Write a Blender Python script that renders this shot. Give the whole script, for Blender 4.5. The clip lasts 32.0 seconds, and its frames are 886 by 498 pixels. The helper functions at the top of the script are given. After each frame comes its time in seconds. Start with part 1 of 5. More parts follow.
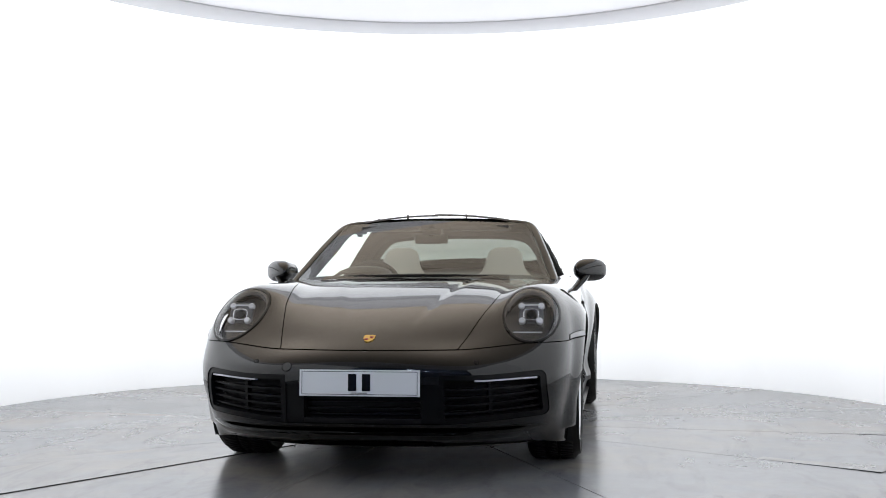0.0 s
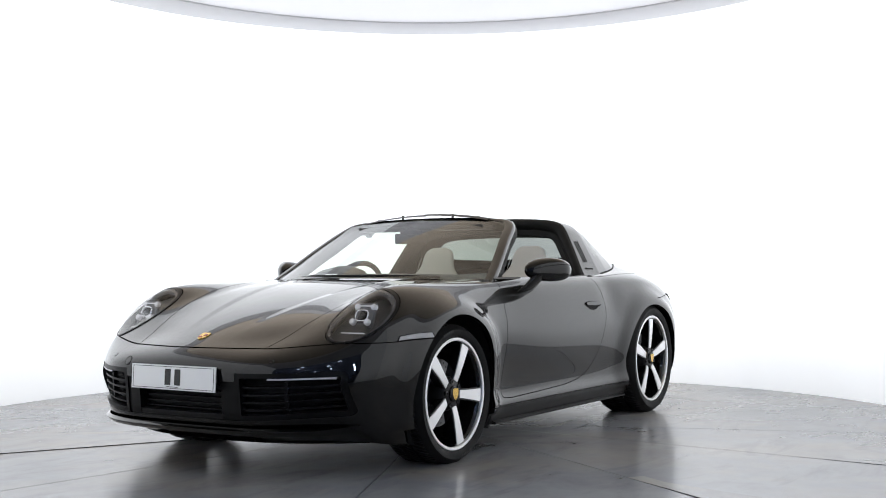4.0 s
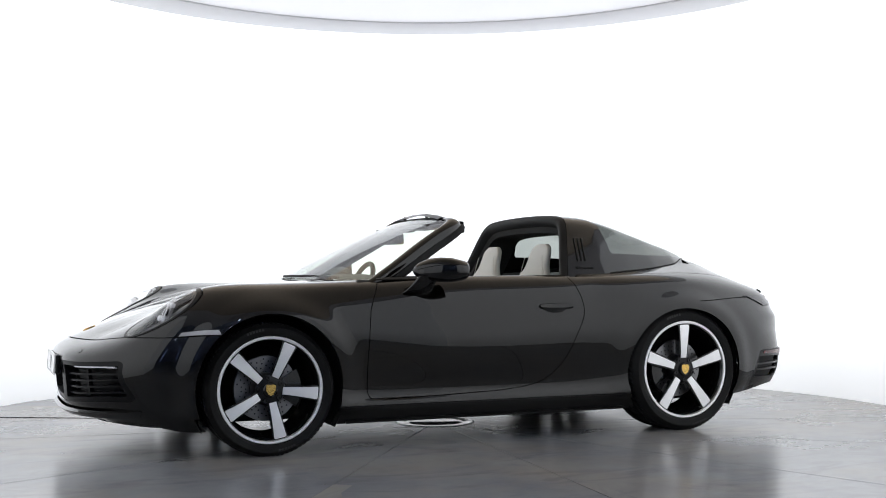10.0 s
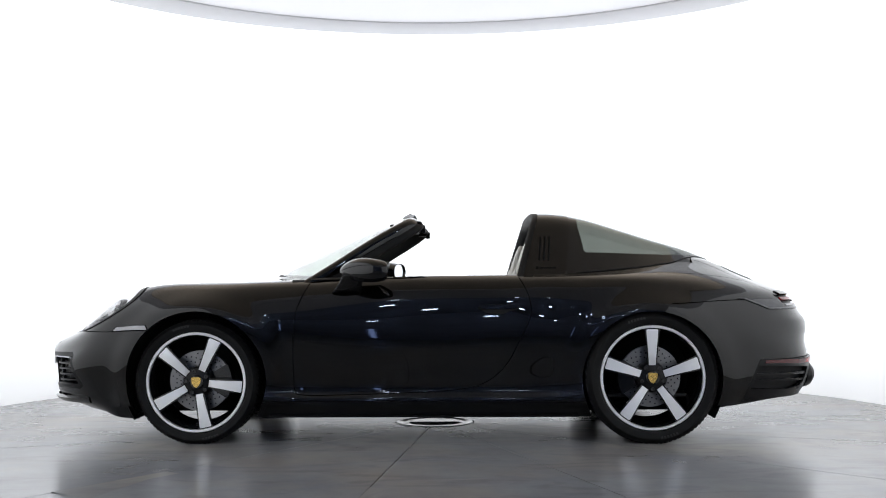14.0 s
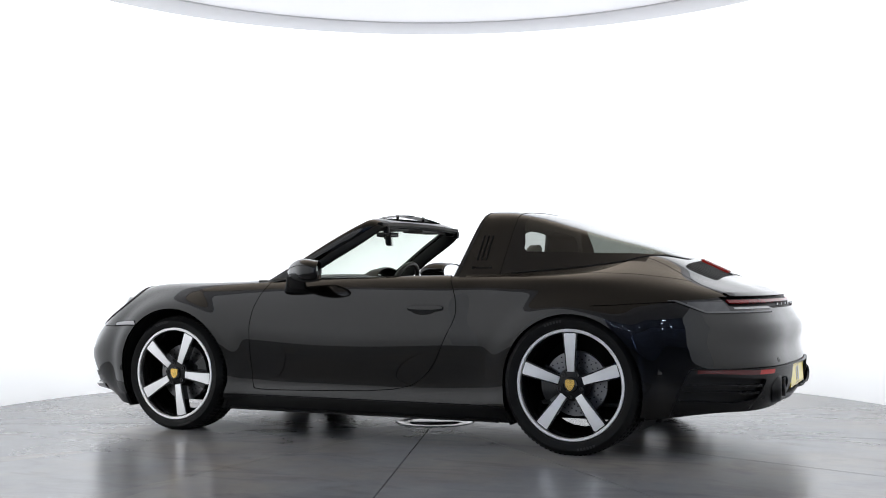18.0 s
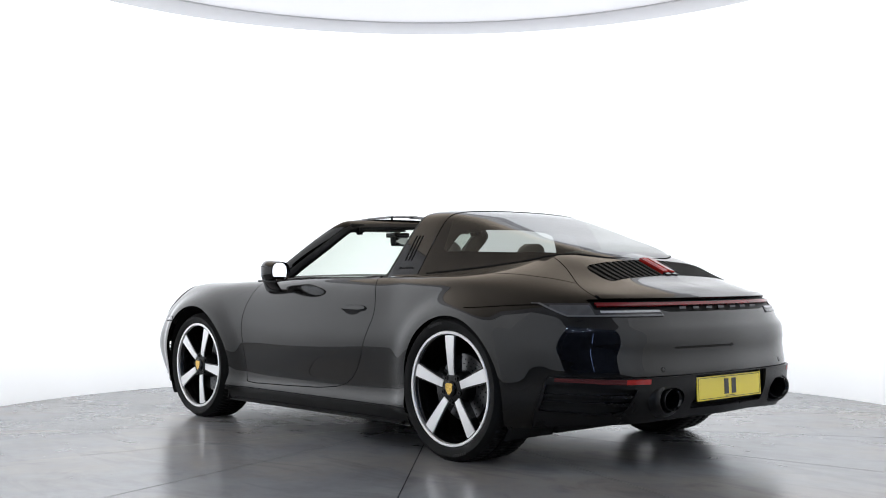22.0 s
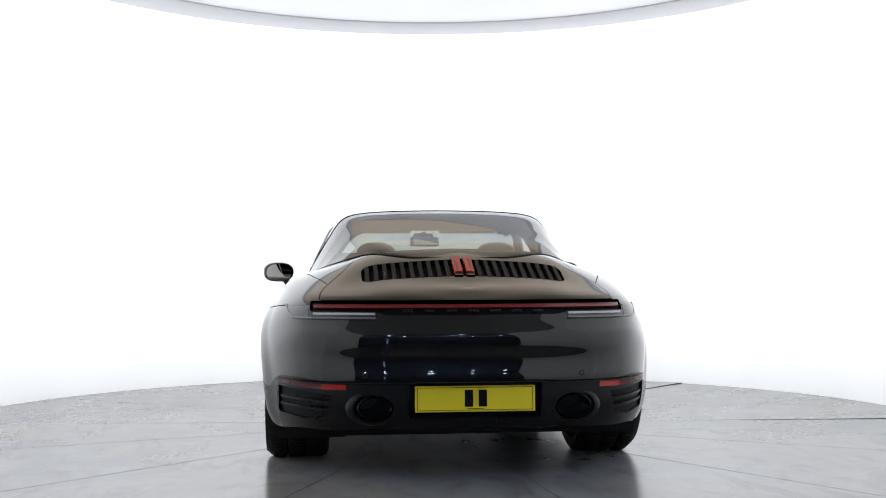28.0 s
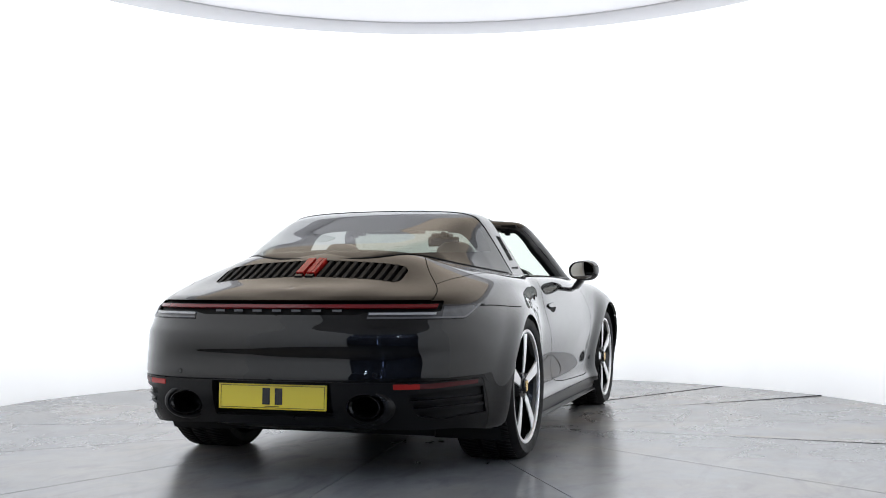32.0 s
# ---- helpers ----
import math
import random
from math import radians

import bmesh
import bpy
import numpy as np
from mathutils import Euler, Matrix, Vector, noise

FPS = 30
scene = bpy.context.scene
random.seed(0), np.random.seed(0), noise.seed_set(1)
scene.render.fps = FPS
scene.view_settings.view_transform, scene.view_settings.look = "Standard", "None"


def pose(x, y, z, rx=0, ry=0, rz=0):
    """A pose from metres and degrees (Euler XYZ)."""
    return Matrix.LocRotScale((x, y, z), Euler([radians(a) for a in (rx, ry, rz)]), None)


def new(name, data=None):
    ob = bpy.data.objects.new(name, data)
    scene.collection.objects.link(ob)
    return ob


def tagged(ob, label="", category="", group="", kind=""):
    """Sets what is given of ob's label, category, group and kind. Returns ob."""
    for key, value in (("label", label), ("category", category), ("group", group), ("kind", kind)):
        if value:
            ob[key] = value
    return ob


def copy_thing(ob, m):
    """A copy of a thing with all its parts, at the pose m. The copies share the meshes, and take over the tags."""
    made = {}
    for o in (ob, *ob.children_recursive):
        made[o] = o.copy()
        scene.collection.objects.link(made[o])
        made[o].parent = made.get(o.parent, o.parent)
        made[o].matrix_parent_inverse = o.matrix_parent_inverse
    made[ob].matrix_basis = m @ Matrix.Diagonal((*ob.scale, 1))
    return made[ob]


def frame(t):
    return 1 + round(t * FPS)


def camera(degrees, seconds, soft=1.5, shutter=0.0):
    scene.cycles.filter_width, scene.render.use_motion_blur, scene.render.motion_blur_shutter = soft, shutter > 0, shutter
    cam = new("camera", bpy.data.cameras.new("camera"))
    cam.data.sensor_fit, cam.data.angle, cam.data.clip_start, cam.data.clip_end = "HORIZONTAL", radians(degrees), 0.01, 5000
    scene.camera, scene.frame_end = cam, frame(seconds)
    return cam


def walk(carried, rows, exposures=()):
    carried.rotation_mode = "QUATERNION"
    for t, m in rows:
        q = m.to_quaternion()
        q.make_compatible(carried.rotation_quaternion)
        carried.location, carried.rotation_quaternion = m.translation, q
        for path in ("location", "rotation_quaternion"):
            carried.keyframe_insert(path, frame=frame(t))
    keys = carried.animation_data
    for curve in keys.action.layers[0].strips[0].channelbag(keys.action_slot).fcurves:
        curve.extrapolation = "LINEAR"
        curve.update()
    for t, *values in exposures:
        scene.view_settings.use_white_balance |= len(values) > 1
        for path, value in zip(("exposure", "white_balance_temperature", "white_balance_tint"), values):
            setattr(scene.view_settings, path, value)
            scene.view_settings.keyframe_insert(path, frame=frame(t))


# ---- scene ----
# ---- camera: stands still on its tripod ----
SECONDS = 32.0
cam = camera(42.64, SECONDS, soft=1.0)
CAM = pose(0, -7.0363, 0.8948, 0, 0, -0.4508) @ pose(0, 0, 0, 91.405) @ pose(0, 0, 0, 0, 0, -0.2358)
walk(cam, [(0, CAM), (SECONDS, CAM)])


def table_angle(t):
    """Turn of the turntable in degrees."""
    return -99.208 - 5.8301 * t - 0.0023 * t * t


# ---- world: the studio is closed, next to no light comes from outside ----
world = bpy.data.worlds.new("world")
scene.world = world
world.use_nodes = True
world.node_tree.nodes["Background"].inputs[0].default_value = (0.02, 0.022, 0.03, 1)
world.node_tree.nodes["Background"].inputs[1].default_value = 0.3
scene.view_settings.exposure = 0.0

WALL_GLOW = 1.06      # backlit white fabric round the turntable
PANEL_GLOW = 0.70     # glow added to the warm, unseen part of the ceiling


# ---- materials ----
def material(name, color, rough=0.5, metal=0.0, coat=0.0, coat_rough=0.03, bump=0.0, bump_scale=200.0,
             vary=0.0, vary_scale=4.0, spec=0.5, emit=None, glow=0.0, rough_vary=0.0):
    m = bpy.data.materials.new(name)
    m.use_nodes = True
    nt = m.node_tree
    p = nt.nodes["Principled BSDF"]
    p.inputs["Base Color"].default_value = (*color, 1)
    p.inputs["Roughness"].default_value = rough
    p.inputs["Metallic"].default_value = metal
    p.inputs["Coat Weight"].default_value = coat
    p.inputs["Coat Roughness"].default_value = coat_rough
    p.inputs["Specular IOR Level"].default_value = spec
    if emit:
        p.inputs["Emission Color"].default_value = (*emit, 1)
        p.inputs["Emission Strength"].default_value = glow
    coord = nt.nodes.new("ShaderNodeTexCoord")
    if vary or rough_vary:
        n = nt.nodes.new("ShaderNodeTexNoise")
        n.inputs["Scale"].default_value = vary_scale
        n.inputs["Detail"].default_value = 8
        n.inputs["Roughness"].default_value = 0.65
        nt.links.new(coord.outputs["Object"], n.inputs["Vector"])
        if vary:
            mix = nt.nodes.new("ShaderNodeMix")
            mix.data_type = "RGBA"
            mix.inputs[6].default_value = (*[c * (1 - vary) for c in color], 1)
            mix.inputs[7].default_value = (*[min(1, c * (1 + vary)) for c in color], 1)
            nt.links.new(n.outputs["Fac"], mix.inputs[0])
            nt.links.new(mix.outputs[2], p.inputs["Base Color"])
        if rough_vary:
            mr = nt.nodes.new("ShaderNodeMapRange")
            mr.inputs["From Min"].default_value, mr.inputs["From Max"].default_value = 0.3, 0.7
            mr.inputs["To Min"].default_value, mr.inputs["To Max"].default_value = rough - rough_vary, rough + rough_vary
            nt.links.new(n.outputs["Fac"], mr.inputs["Value"])
            nt.links.new(mr.outputs["Result"], p.inputs["Roughness"])
    if bump:
        n2 = nt.nodes.new("ShaderNodeTexNoise")
        n2.inputs["Scale"].default_value = bump_scale
        n2.inputs["Detail"].default_value = 3
        nt.links.new(coord.outputs["Object"], n2.inputs["Vector"])
        b = nt.nodes.new("ShaderNodeBump")
        b.inputs["Strength"].default_value = bump
        b.inputs["Distance"].default_value = 0.002
        nt.links.new(n2.outputs["Fac"], b.inputs["Height"])
        nt.links.new(b.outputs["Normal"], p.inputs["Normal"])
    return m


def glass_material(name, tint, rough=0.0, gloss=0.08):
    """Thin pane: clear tinted transmission under a mirror-like gloss by Fresnel."""
    m = bpy.data.materials.new(name)
    m.use_nodes = True
    nt = m.node_tree
    nt.nodes.clear()
    out = nt.nodes.new("ShaderNodeOutputMaterial")
    tr = nt.nodes.new("ShaderNodeBsdfTransparent")
    tr.inputs[0].default_value = (*tint, 1)
    gl = nt.nodes.new("ShaderNodeBsdfGlossy")
    gl.inputs["Roughness"].default_value = rough
    face = nt.nodes.new("ShaderNodeLayerWeight")
    face.inputs[0].default_value = 0.5
    power = nt.nodes.new("ShaderNodeMath")
    power.operation = "POWER"
    power.inputs[1].default_value = 4.6
    nt.links.new(face.outputs["Facing"], power.inputs[0])
    fr = nt.nodes.new("ShaderNodeMath")
    fr.operation = "MULTIPLY_ADD"
    fr.inputs[1].default_value, fr.inputs[2].default_value = 1 - gloss, gloss
    nt.links.new(power.outputs[0], fr.inputs[0])
    mix = nt.nodes.new("ShaderNodeMixShader")
    nt.links.new(fr.outputs[0], mix.inputs[0])
    nt.links.new(tr.outputs[0], mix.inputs[1])
    nt.links.new(gl.outputs[0], mix.inputs[2])
    nt.links.new(mix.outputs[0], out.inputs[0])
    return m


def paint_material():
    """Near-black brown metallic paint with fine flake under clear coat."""
    m = material("car_paint", (0.003, 0.0025, 0.002), rough=0.42, metal=0.55, coat=1.0, coat_rough=0.012, spec=0.0)
    nt = m.node_tree
    p = nt.nodes["Principled BSDF"]
    coord = nt.nodes.new("ShaderNodeTexCoord")
    v = nt.nodes.new("ShaderNodeTexVoronoi")
    v.inputs["Scale"].default_value = 1400
    nt.links.new(coord.outputs["Object"], v.inputs["Vector"])
    mix = nt.nodes.new("ShaderNodeMix")
    mix.data_type = "RGBA"
    mix.inputs[6].default_value = (0.0005, 0.0004, 0.0003, 1)
    mix.inputs[7].default_value = (0.0026, 0.0021, 0.0016, 1)
    sep = nt.nodes.new("ShaderNodeSeparateColor")
    nt.links.new(v.outputs["Color"], sep.inputs[0])
    nt.links.new(sep.outputs[0], mix.inputs[0])
    nt.links.new(mix.outputs[2], p.inputs["Base Color"])
    # faint orange peel
    n = nt.nodes.new("ShaderNodeTexNoise")
    n.inputs["Scale"].default_value = 260
    nt.links.new(coord.outputs["Object"], n.inputs["Vector"])
    b = nt.nodes.new("ShaderNodeBump")
    b.inputs["Strength"].default_value = 0.02
    b.inputs["Distance"].default_value = 0.0006
    nt.links.new(n.outputs["Fac"], b.inputs["Height"])
    nt.links.new(b.outputs["Normal"], p.inputs["Coat Normal"])
    return m


def floor_material():
    """Worn grey floor paint, semi-gloss: cloudy patches, dark smears, warm worn spots, fine scratches and dots."""
    m = bpy.data.materials.new("floor_paint")
    m.use_nodes = True
    nt = m.node_tree
    p = nt.nodes["Principled BSDF"]
    coord = nt.nodes.new("ShaderNodeTexCoord")

    def noise(scale, detail, rough=0.5, twist=0.0, stretch=None):
        n = nt.nodes.new("ShaderNodeTexNoise")
        n.inputs["Scale"].default_value, n.inputs["Detail"].default_value = scale, detail
        n.inputs["Roughness"].default_value, n.inputs["Distortion"].default_value = rough, twist
        source = coord.outputs["Object"]
        if stretch:
            mp = nt.nodes.new("ShaderNodeMapping")
            mp.inputs["Scale"].default_value, mp.inputs["Rotation"].default_value = stretch[0], (0, 0, stretch[1])
            nt.links.new(source, mp.inputs["Vector"])
            source = mp.outputs[0]
        nt.links.new(source, n.inputs["Vector"])
        return n.outputs["Fac"]

    def ranged(value, a0, a1, b0, b1):
        r = nt.nodes.new("ShaderNodeMapRange")
        for key, v in (("From Min", a0), ("From Max", a1), ("To Min", b0), ("To Max", b1)):
            r.inputs[key].default_value = v
        nt.links.new(value, r.inputs["Value"])
        return r.outputs["Result"]

    def mixed(share, one, two, blend="MIX"):
        x = nt.nodes.new("ShaderNodeMix")
        x.data_type, x.blend_type = "RGBA", blend
        for socket, v in ((x.inputs[0], share), (x.inputs[6], one), (x.inputs[7], two)):
            if isinstance(v, (int, float, tuple)):
                socket.default_value = v
            else:
                nt.links.new(v, socket)
        return x.outputs[2]

    clouds = ranged(noise(0.9, 8, 0.62), 0.34, 0.66, 0, 1)
    tone = mixed(clouds, (0.172, 0.180, 0.195, 1), (0.262, 0.270, 0.286, 1))
    worn = ranged(noise(0.75, 6, 0.6), 0.44, 0.66, 0.0, 0.8)
    tone = mixed(worn, tone, (0.285, 0.252, 0.215, 1))
    smears = ranged(noise(1.5, 6, 0.6, 1.2, ((1.0, 2.6, 1.0), 0.6)), 0.50, 0.72, 0.0, 0.5)
    tone = mixed(smears, tone, (0.100, 0.104, 0.112, 1))
    pale = ranged(noise(2.3, 7, 0.7, 0.6), 0.50, 0.80, 0.0, 0.10)
    tone = mixed(pale, tone, (0.34, 0.345, 0.355, 1))
    tone = mixed(0.08, tone, noise(11.0, 5, 0.7), "OVERLAY")
    spots = nt.nodes.new("ShaderNodeTexVoronoi")
    spots.inputs["Scale"].default_value = 4.0
    nt.links.new(coord.outputs["Object"], spots.inputs["Vector"])
    tone = mixed(1.0, tone, ranged(spots.outputs["Distance"], 0.012, 0.02, 0.7, 1.0), "MULTIPLY")
    nt.links.new(tone, p.inputs["Base Color"])
    gloss = nt.nodes.new("ShaderNodeMath")
    gloss.operation = "ADD"
    nt.links.new(ranged(noise(1.7, 5, 0.6), 0.32, 0.68, 0.190, 0.240), gloss.inputs[0])
    nt.links.new(ranged(noise(14.0, 4, 0.7), 0.4, 0.7, 0.0, 0.01), gloss.inputs[1])
    nt.links.new(gloss.outputs[0], p.inputs["Roughness"])
    p.inputs["Specular IOR Level"].default_value = 0.34
    return m


PAINT = paint_material()
FLOOR = floor_material()
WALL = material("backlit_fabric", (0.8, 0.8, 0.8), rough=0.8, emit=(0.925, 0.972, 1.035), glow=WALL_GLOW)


def fabric_shading(m):
    """Shade put into the glow: dimmer at foot, in folds and near the entrance."""
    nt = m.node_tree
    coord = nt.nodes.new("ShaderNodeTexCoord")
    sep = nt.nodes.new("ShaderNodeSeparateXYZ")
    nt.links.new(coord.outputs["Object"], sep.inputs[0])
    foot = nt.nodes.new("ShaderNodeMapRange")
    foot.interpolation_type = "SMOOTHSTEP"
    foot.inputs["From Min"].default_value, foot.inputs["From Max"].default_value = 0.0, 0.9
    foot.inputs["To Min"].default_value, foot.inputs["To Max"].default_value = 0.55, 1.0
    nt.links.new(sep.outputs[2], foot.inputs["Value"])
    scale = nt.nodes.new("ShaderNodeMapping")
    scale.inputs["Scale"].default_value = (1.6, 1.6, 0.12)
    nt.links.new(coord.outputs["Object"], scale.inputs["Vector"])
    n = nt.nodes.new("ShaderNodeTexNoise")
    n.inputs["Scale"].default_value, n.inputs["Detail"].default_value = 1.5, 4
    nt.links.new(scale.outputs[0], n.inputs["Vector"])
    fold = nt.nodes.new("ShaderNodeMapRange")
    fold.inputs["From Min"].default_value, fold.inputs["From Max"].default_value = 0.3, 0.7
    fold.inputs["To Min"].default_value, fold.inputs["To Max"].default_value = 0.93 * WALL_GLOW, 1.05 * WALL_GLOW
    nt.links.new(n.outputs["Fac"], fold.inputs["Value"])
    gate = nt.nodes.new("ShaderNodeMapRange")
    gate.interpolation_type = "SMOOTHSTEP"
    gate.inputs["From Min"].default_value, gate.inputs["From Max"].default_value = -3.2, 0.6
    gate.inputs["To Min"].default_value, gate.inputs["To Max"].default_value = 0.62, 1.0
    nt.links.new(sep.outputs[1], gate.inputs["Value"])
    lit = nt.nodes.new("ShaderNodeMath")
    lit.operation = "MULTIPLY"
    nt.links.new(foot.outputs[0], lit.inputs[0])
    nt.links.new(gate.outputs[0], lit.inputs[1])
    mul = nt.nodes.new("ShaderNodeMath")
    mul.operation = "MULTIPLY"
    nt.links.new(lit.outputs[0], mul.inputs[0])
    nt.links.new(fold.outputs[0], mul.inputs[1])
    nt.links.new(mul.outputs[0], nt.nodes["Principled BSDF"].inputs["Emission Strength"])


fabric_shading(WALL)
# faint glow added so the ceiling reflects brighter in the paint
CEILING = material("stretch_ceiling", (0.66, 0.655, 0.68), rough=0.3, emit=(0.97, 0.97, 1.0), glow=0.16)
PANEL = material("warm_panel", (0.42, 0.37, 0.32), rough=0.4, emit=(1.0, 0.84, 0.66), glow=PANEL_GLOW)


def panel_falloff(m):
    """Falloff put into the panel's added glow: it dims towards the entrance."""
    nt = m.node_tree
    coord = nt.nodes.new("ShaderNodeTexCoord")
    sep = nt.nodes.new("ShaderNodeSeparateXYZ")
    nt.links.new(coord.outputs["Object"], sep.inputs[0])
    dim = nt.nodes.new("ShaderNodeMapRange")
    dim.interpolation_type = "SMOOTHSTEP"
    dim.inputs["From Min"].default_value, dim.inputs["From Max"].default_value = -2.2, 1.9
    dim.inputs["To Min"].default_value, dim.inputs["To Max"].default_value = 0.1 * PANEL_GLOW, PANEL_GLOW
    nt.links.new(sep.outputs[1], dim.inputs["Value"])
    nt.links.new(dim.outputs[0], nt.nodes["Principled BSDF"].inputs["Emission Strength"])


panel_falloff(PANEL)
BAND = material("ceiling_band", (0.60, 0.595, 0.615), rough=0.5)
SHOWROOM = material("showroom_wall", (0.30, 0.33, 0.43), rough=0.7, vary=0.65, vary_scale=0.8)
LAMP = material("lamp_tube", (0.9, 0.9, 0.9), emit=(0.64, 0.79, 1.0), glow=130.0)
SEAM = material("seam_black", (0.02, 0.02, 0.02), rough=0.8)
HUB = material("hub_paint", (0.66, 0.66, 0.65), rough=0.14, vary=0.2, vary_scale=12)
BLACK_GLOSS = material("gloss_black", (0.004, 0.004, 0.0045), rough=0.06)
BLACK_TRIM = material("black_trim", (0.006, 0.006, 0.0065), rough=0.30, spec=0.25, bump=0.15, bump_scale=900, rough_vary=0.06)
RUBBER = material("rubber", (0.008, 0.008, 0.008), rough=0.6, spec=0.2, bump=0.1, bump_scale=500, vary=0.25, vary_scale=25)
TYRE = material("tyre_rubber", (0.007, 0.007, 0.007), rough=0.6, spec=0.18, bump=0.2, bump_scale=300, vary=0.3, vary_scale=18, rough_vary=0.1)
MARKS = material("tyre_marks", (0.016, 0.016, 0.016), rough=0.7)
DARK = material("dark_void", (0.004, 0.004, 0.004), rough=0.9)
POLISHED = material("polished_alloy", (0.90, 0.90, 0.905), rough=0.48, metal=1.0, bump=0.03, bump_scale=600, rough_vary=0.05, vary_scale=60)
WHEEL_BLACK = material("wheel_black", (0.005, 0.005, 0.005), rough=0.12)
DISC = material("brake_iron", (0.21, 0.21, 0.215), rough=0.34, metal=1.0, rough_vary=0.1, vary_scale=40)
GOLD = material("badge_gold", (0.75, 0.50, 0.14), rough=0.25, metal=1.0, bump=0.5, bump_scale=220)
BADGE_RED = material("badge_red", (0.35, 0.04, 0.03), rough=0.3)
LEATHER = material("cream_leather", (0.55, 0.545, 0.51), rough=0.5, bump=0.25, bump_scale=420, vary=0.06, vary_scale=9)
INTERIOR = material("black_leather", (0.02, 0.019, 0.018), rough=0.5, bump=0.3, bump_scale=400, vary=0.2, vary_scale=12)
FABRIC = material("black_headlining", (0.012, 0.012, 0.012), rough=0.9, bump=0.3, bump_scale=700)
GLASS = glass_material("windscreen_glass", (0.74, 0.80, 0.74))
GLASS_DARK = glass_material("tinted_glass", (0.33, 0.355, 0.335))
LENS = glass_material("lamp_lens", (0.93, 0.93, 0.93), gloss=0.05)
RED_LENS = material("red_lens", (0.40, 0.022, 0.018), rough=0.12, vary=0.25, vary_scale=60)
RED_DARK = material("dark_red_lens", (0.15, 0.008, 0.011), rough=0.1)
REFLECTOR = material("dull_reflector", (0.09, 0.017, 0.018), rough=0.15, vary=0.2, vary_scale=80)
LENS_RIM = material("lens_rim", (0.11, 0.11, 0.115), rough=0.12)
CLEAR_LENS = material("clear_lamp", (0.38, 0.38, 0.39), rough=0.12, vary=0.3, vary_scale=60)
TAIL_PALE = material("pale_tail_lens", (0.065, 0.065, 0.07), rough=0.08, vary=0.35, vary_scale=30)
STRIP = material("strip_black", (0.004, 0.004, 0.004), rough=0.4, spec=0.08)
SILL = material("sill_black", (0.004, 0.004, 0.004), rough=0.28, spec=0.16)
TAIL_LENS = material("smoky_tail_lens", (0.028, 0.028, 0.03), rough=0.06, vary=0.3, vary_scale=40)
LETTER = material("dark_chrome", (0.075, 0.075, 0.079), rough=0.22, metal=1.0)
BOWL = material("lamp_bowl", (0.05, 0.048, 0.046), rough=0.3, spec=0.35, vary=0.3, vary_scale=40)
MODULE = material("lamp_module", (0.13, 0.13, 0.135), rough=0.35, vary=0.3, vary_scale=60)
CHROME = material("lamp_chrome", (0.75, 0.75, 0.77), rough=0.12, metal=1.0)
DAYLIGHT = material("running_light", (0.5, 0.5, 0.54), rough=0.15, vary=0.45, vary_scale=9)
GRILLE = material("grille_black", (0.005, 0.005, 0.0055), rough=0.38, spec=0.13)
LED = material("lamp_reflector", (0.8, 0.8, 0.82), rough=0.2, coat=0.5)
PLATE_WHITE = material("plate_white", (0.78, 0.78, 0.78), rough=0.3, coat=0.4)
PLATE_YELLOW = material("plate_yellow", (0.78, 0.62, 0.02), rough=0.3, coat=0.4)
# dark reflection of the cabin put into the glass colour
MIRROR_DARK = material("dark_mirror", (0.30, 0.30, 0.29), rough=0.03, metal=1.0)
MIRROR = material("mirror_glass", (0.75, 0.76, 0.78), rough=0.01, metal=1.0)


# ---- mesh helpers ----
def mesh_object(name, verts, faces, mat, parent=None, label="", normals=None, smooth=True, m=None):
    me = bpy.data.meshes.new(name)
    me.from_pydata([tuple(map(float, v)) for v in verts], [], [tuple(map(int, f)) for f in faces])
    me.materials.append(mat)
    if smooth:
        me.shade_smooth()
    if normals is not None:
        me.normals_split_custom_set_from_vertices([tuple(map(float, n)) for n in normals])
    ob = new(name, me)
    if parent:
        ob.parent = parent
    if m is not None:
        ob.matrix_basis = m
    if label:
        ob["label"] = label
    return ob


def part(name, bm, mat, parent, label="", smooth=None, m=None):
    """Links a bmesh as one mesh object under a thing or a part. smooth: angle in degrees up to which edges are shaded smooth."""
    me = bpy.data.meshes.new(name)
    if smooth is not None:
        lim = radians(smooth)
        for f in bm.faces:
            f.smooth = True
        for e in bm.edges:
            if len(e.link_faces) == 2 and e.calc_face_angle(0) > lim:
                e.smooth = False
    bm.to_mesh(me)
    bm.free()
    me.materials.append(mat)
    ob = new(name, me)
    if parent:
        ob.parent = parent
    if m is not None:
        ob.matrix_basis = m
    if label:
        ob["label"] = label
    return ob


def box_bm(sx, sy, sz, bevel=0.0, at=(0, 0, 0), segs=2, bm=None, rot=None):
    own = bmesh.new()
    bmesh.ops.create_cube(own, size=1)
    bmesh.ops.scale(own, vec=(sx, sy, sz), verts=own.verts)
    if bevel:
        bmesh.ops.bevel(own, geom=own.edges[:], offset=bevel, segments=segs, profile=0.7, affect="EDGES")
    if rot:
        bmesh.ops.rotate(own, cent=(0, 0, 0), matrix=Euler([radians(a) for a in rot]).to_matrix(), verts=own.verts)
    bmesh.ops.translate(own, vec=at, verts=own.verts)
    if bm is None:
        return own
    me = bpy.data.meshes.new("tmp")
    own.to_mesh(me)
    own.free()
    bm.from_mesh(me)
    bpy.data.meshes.remove(me)
    return bm


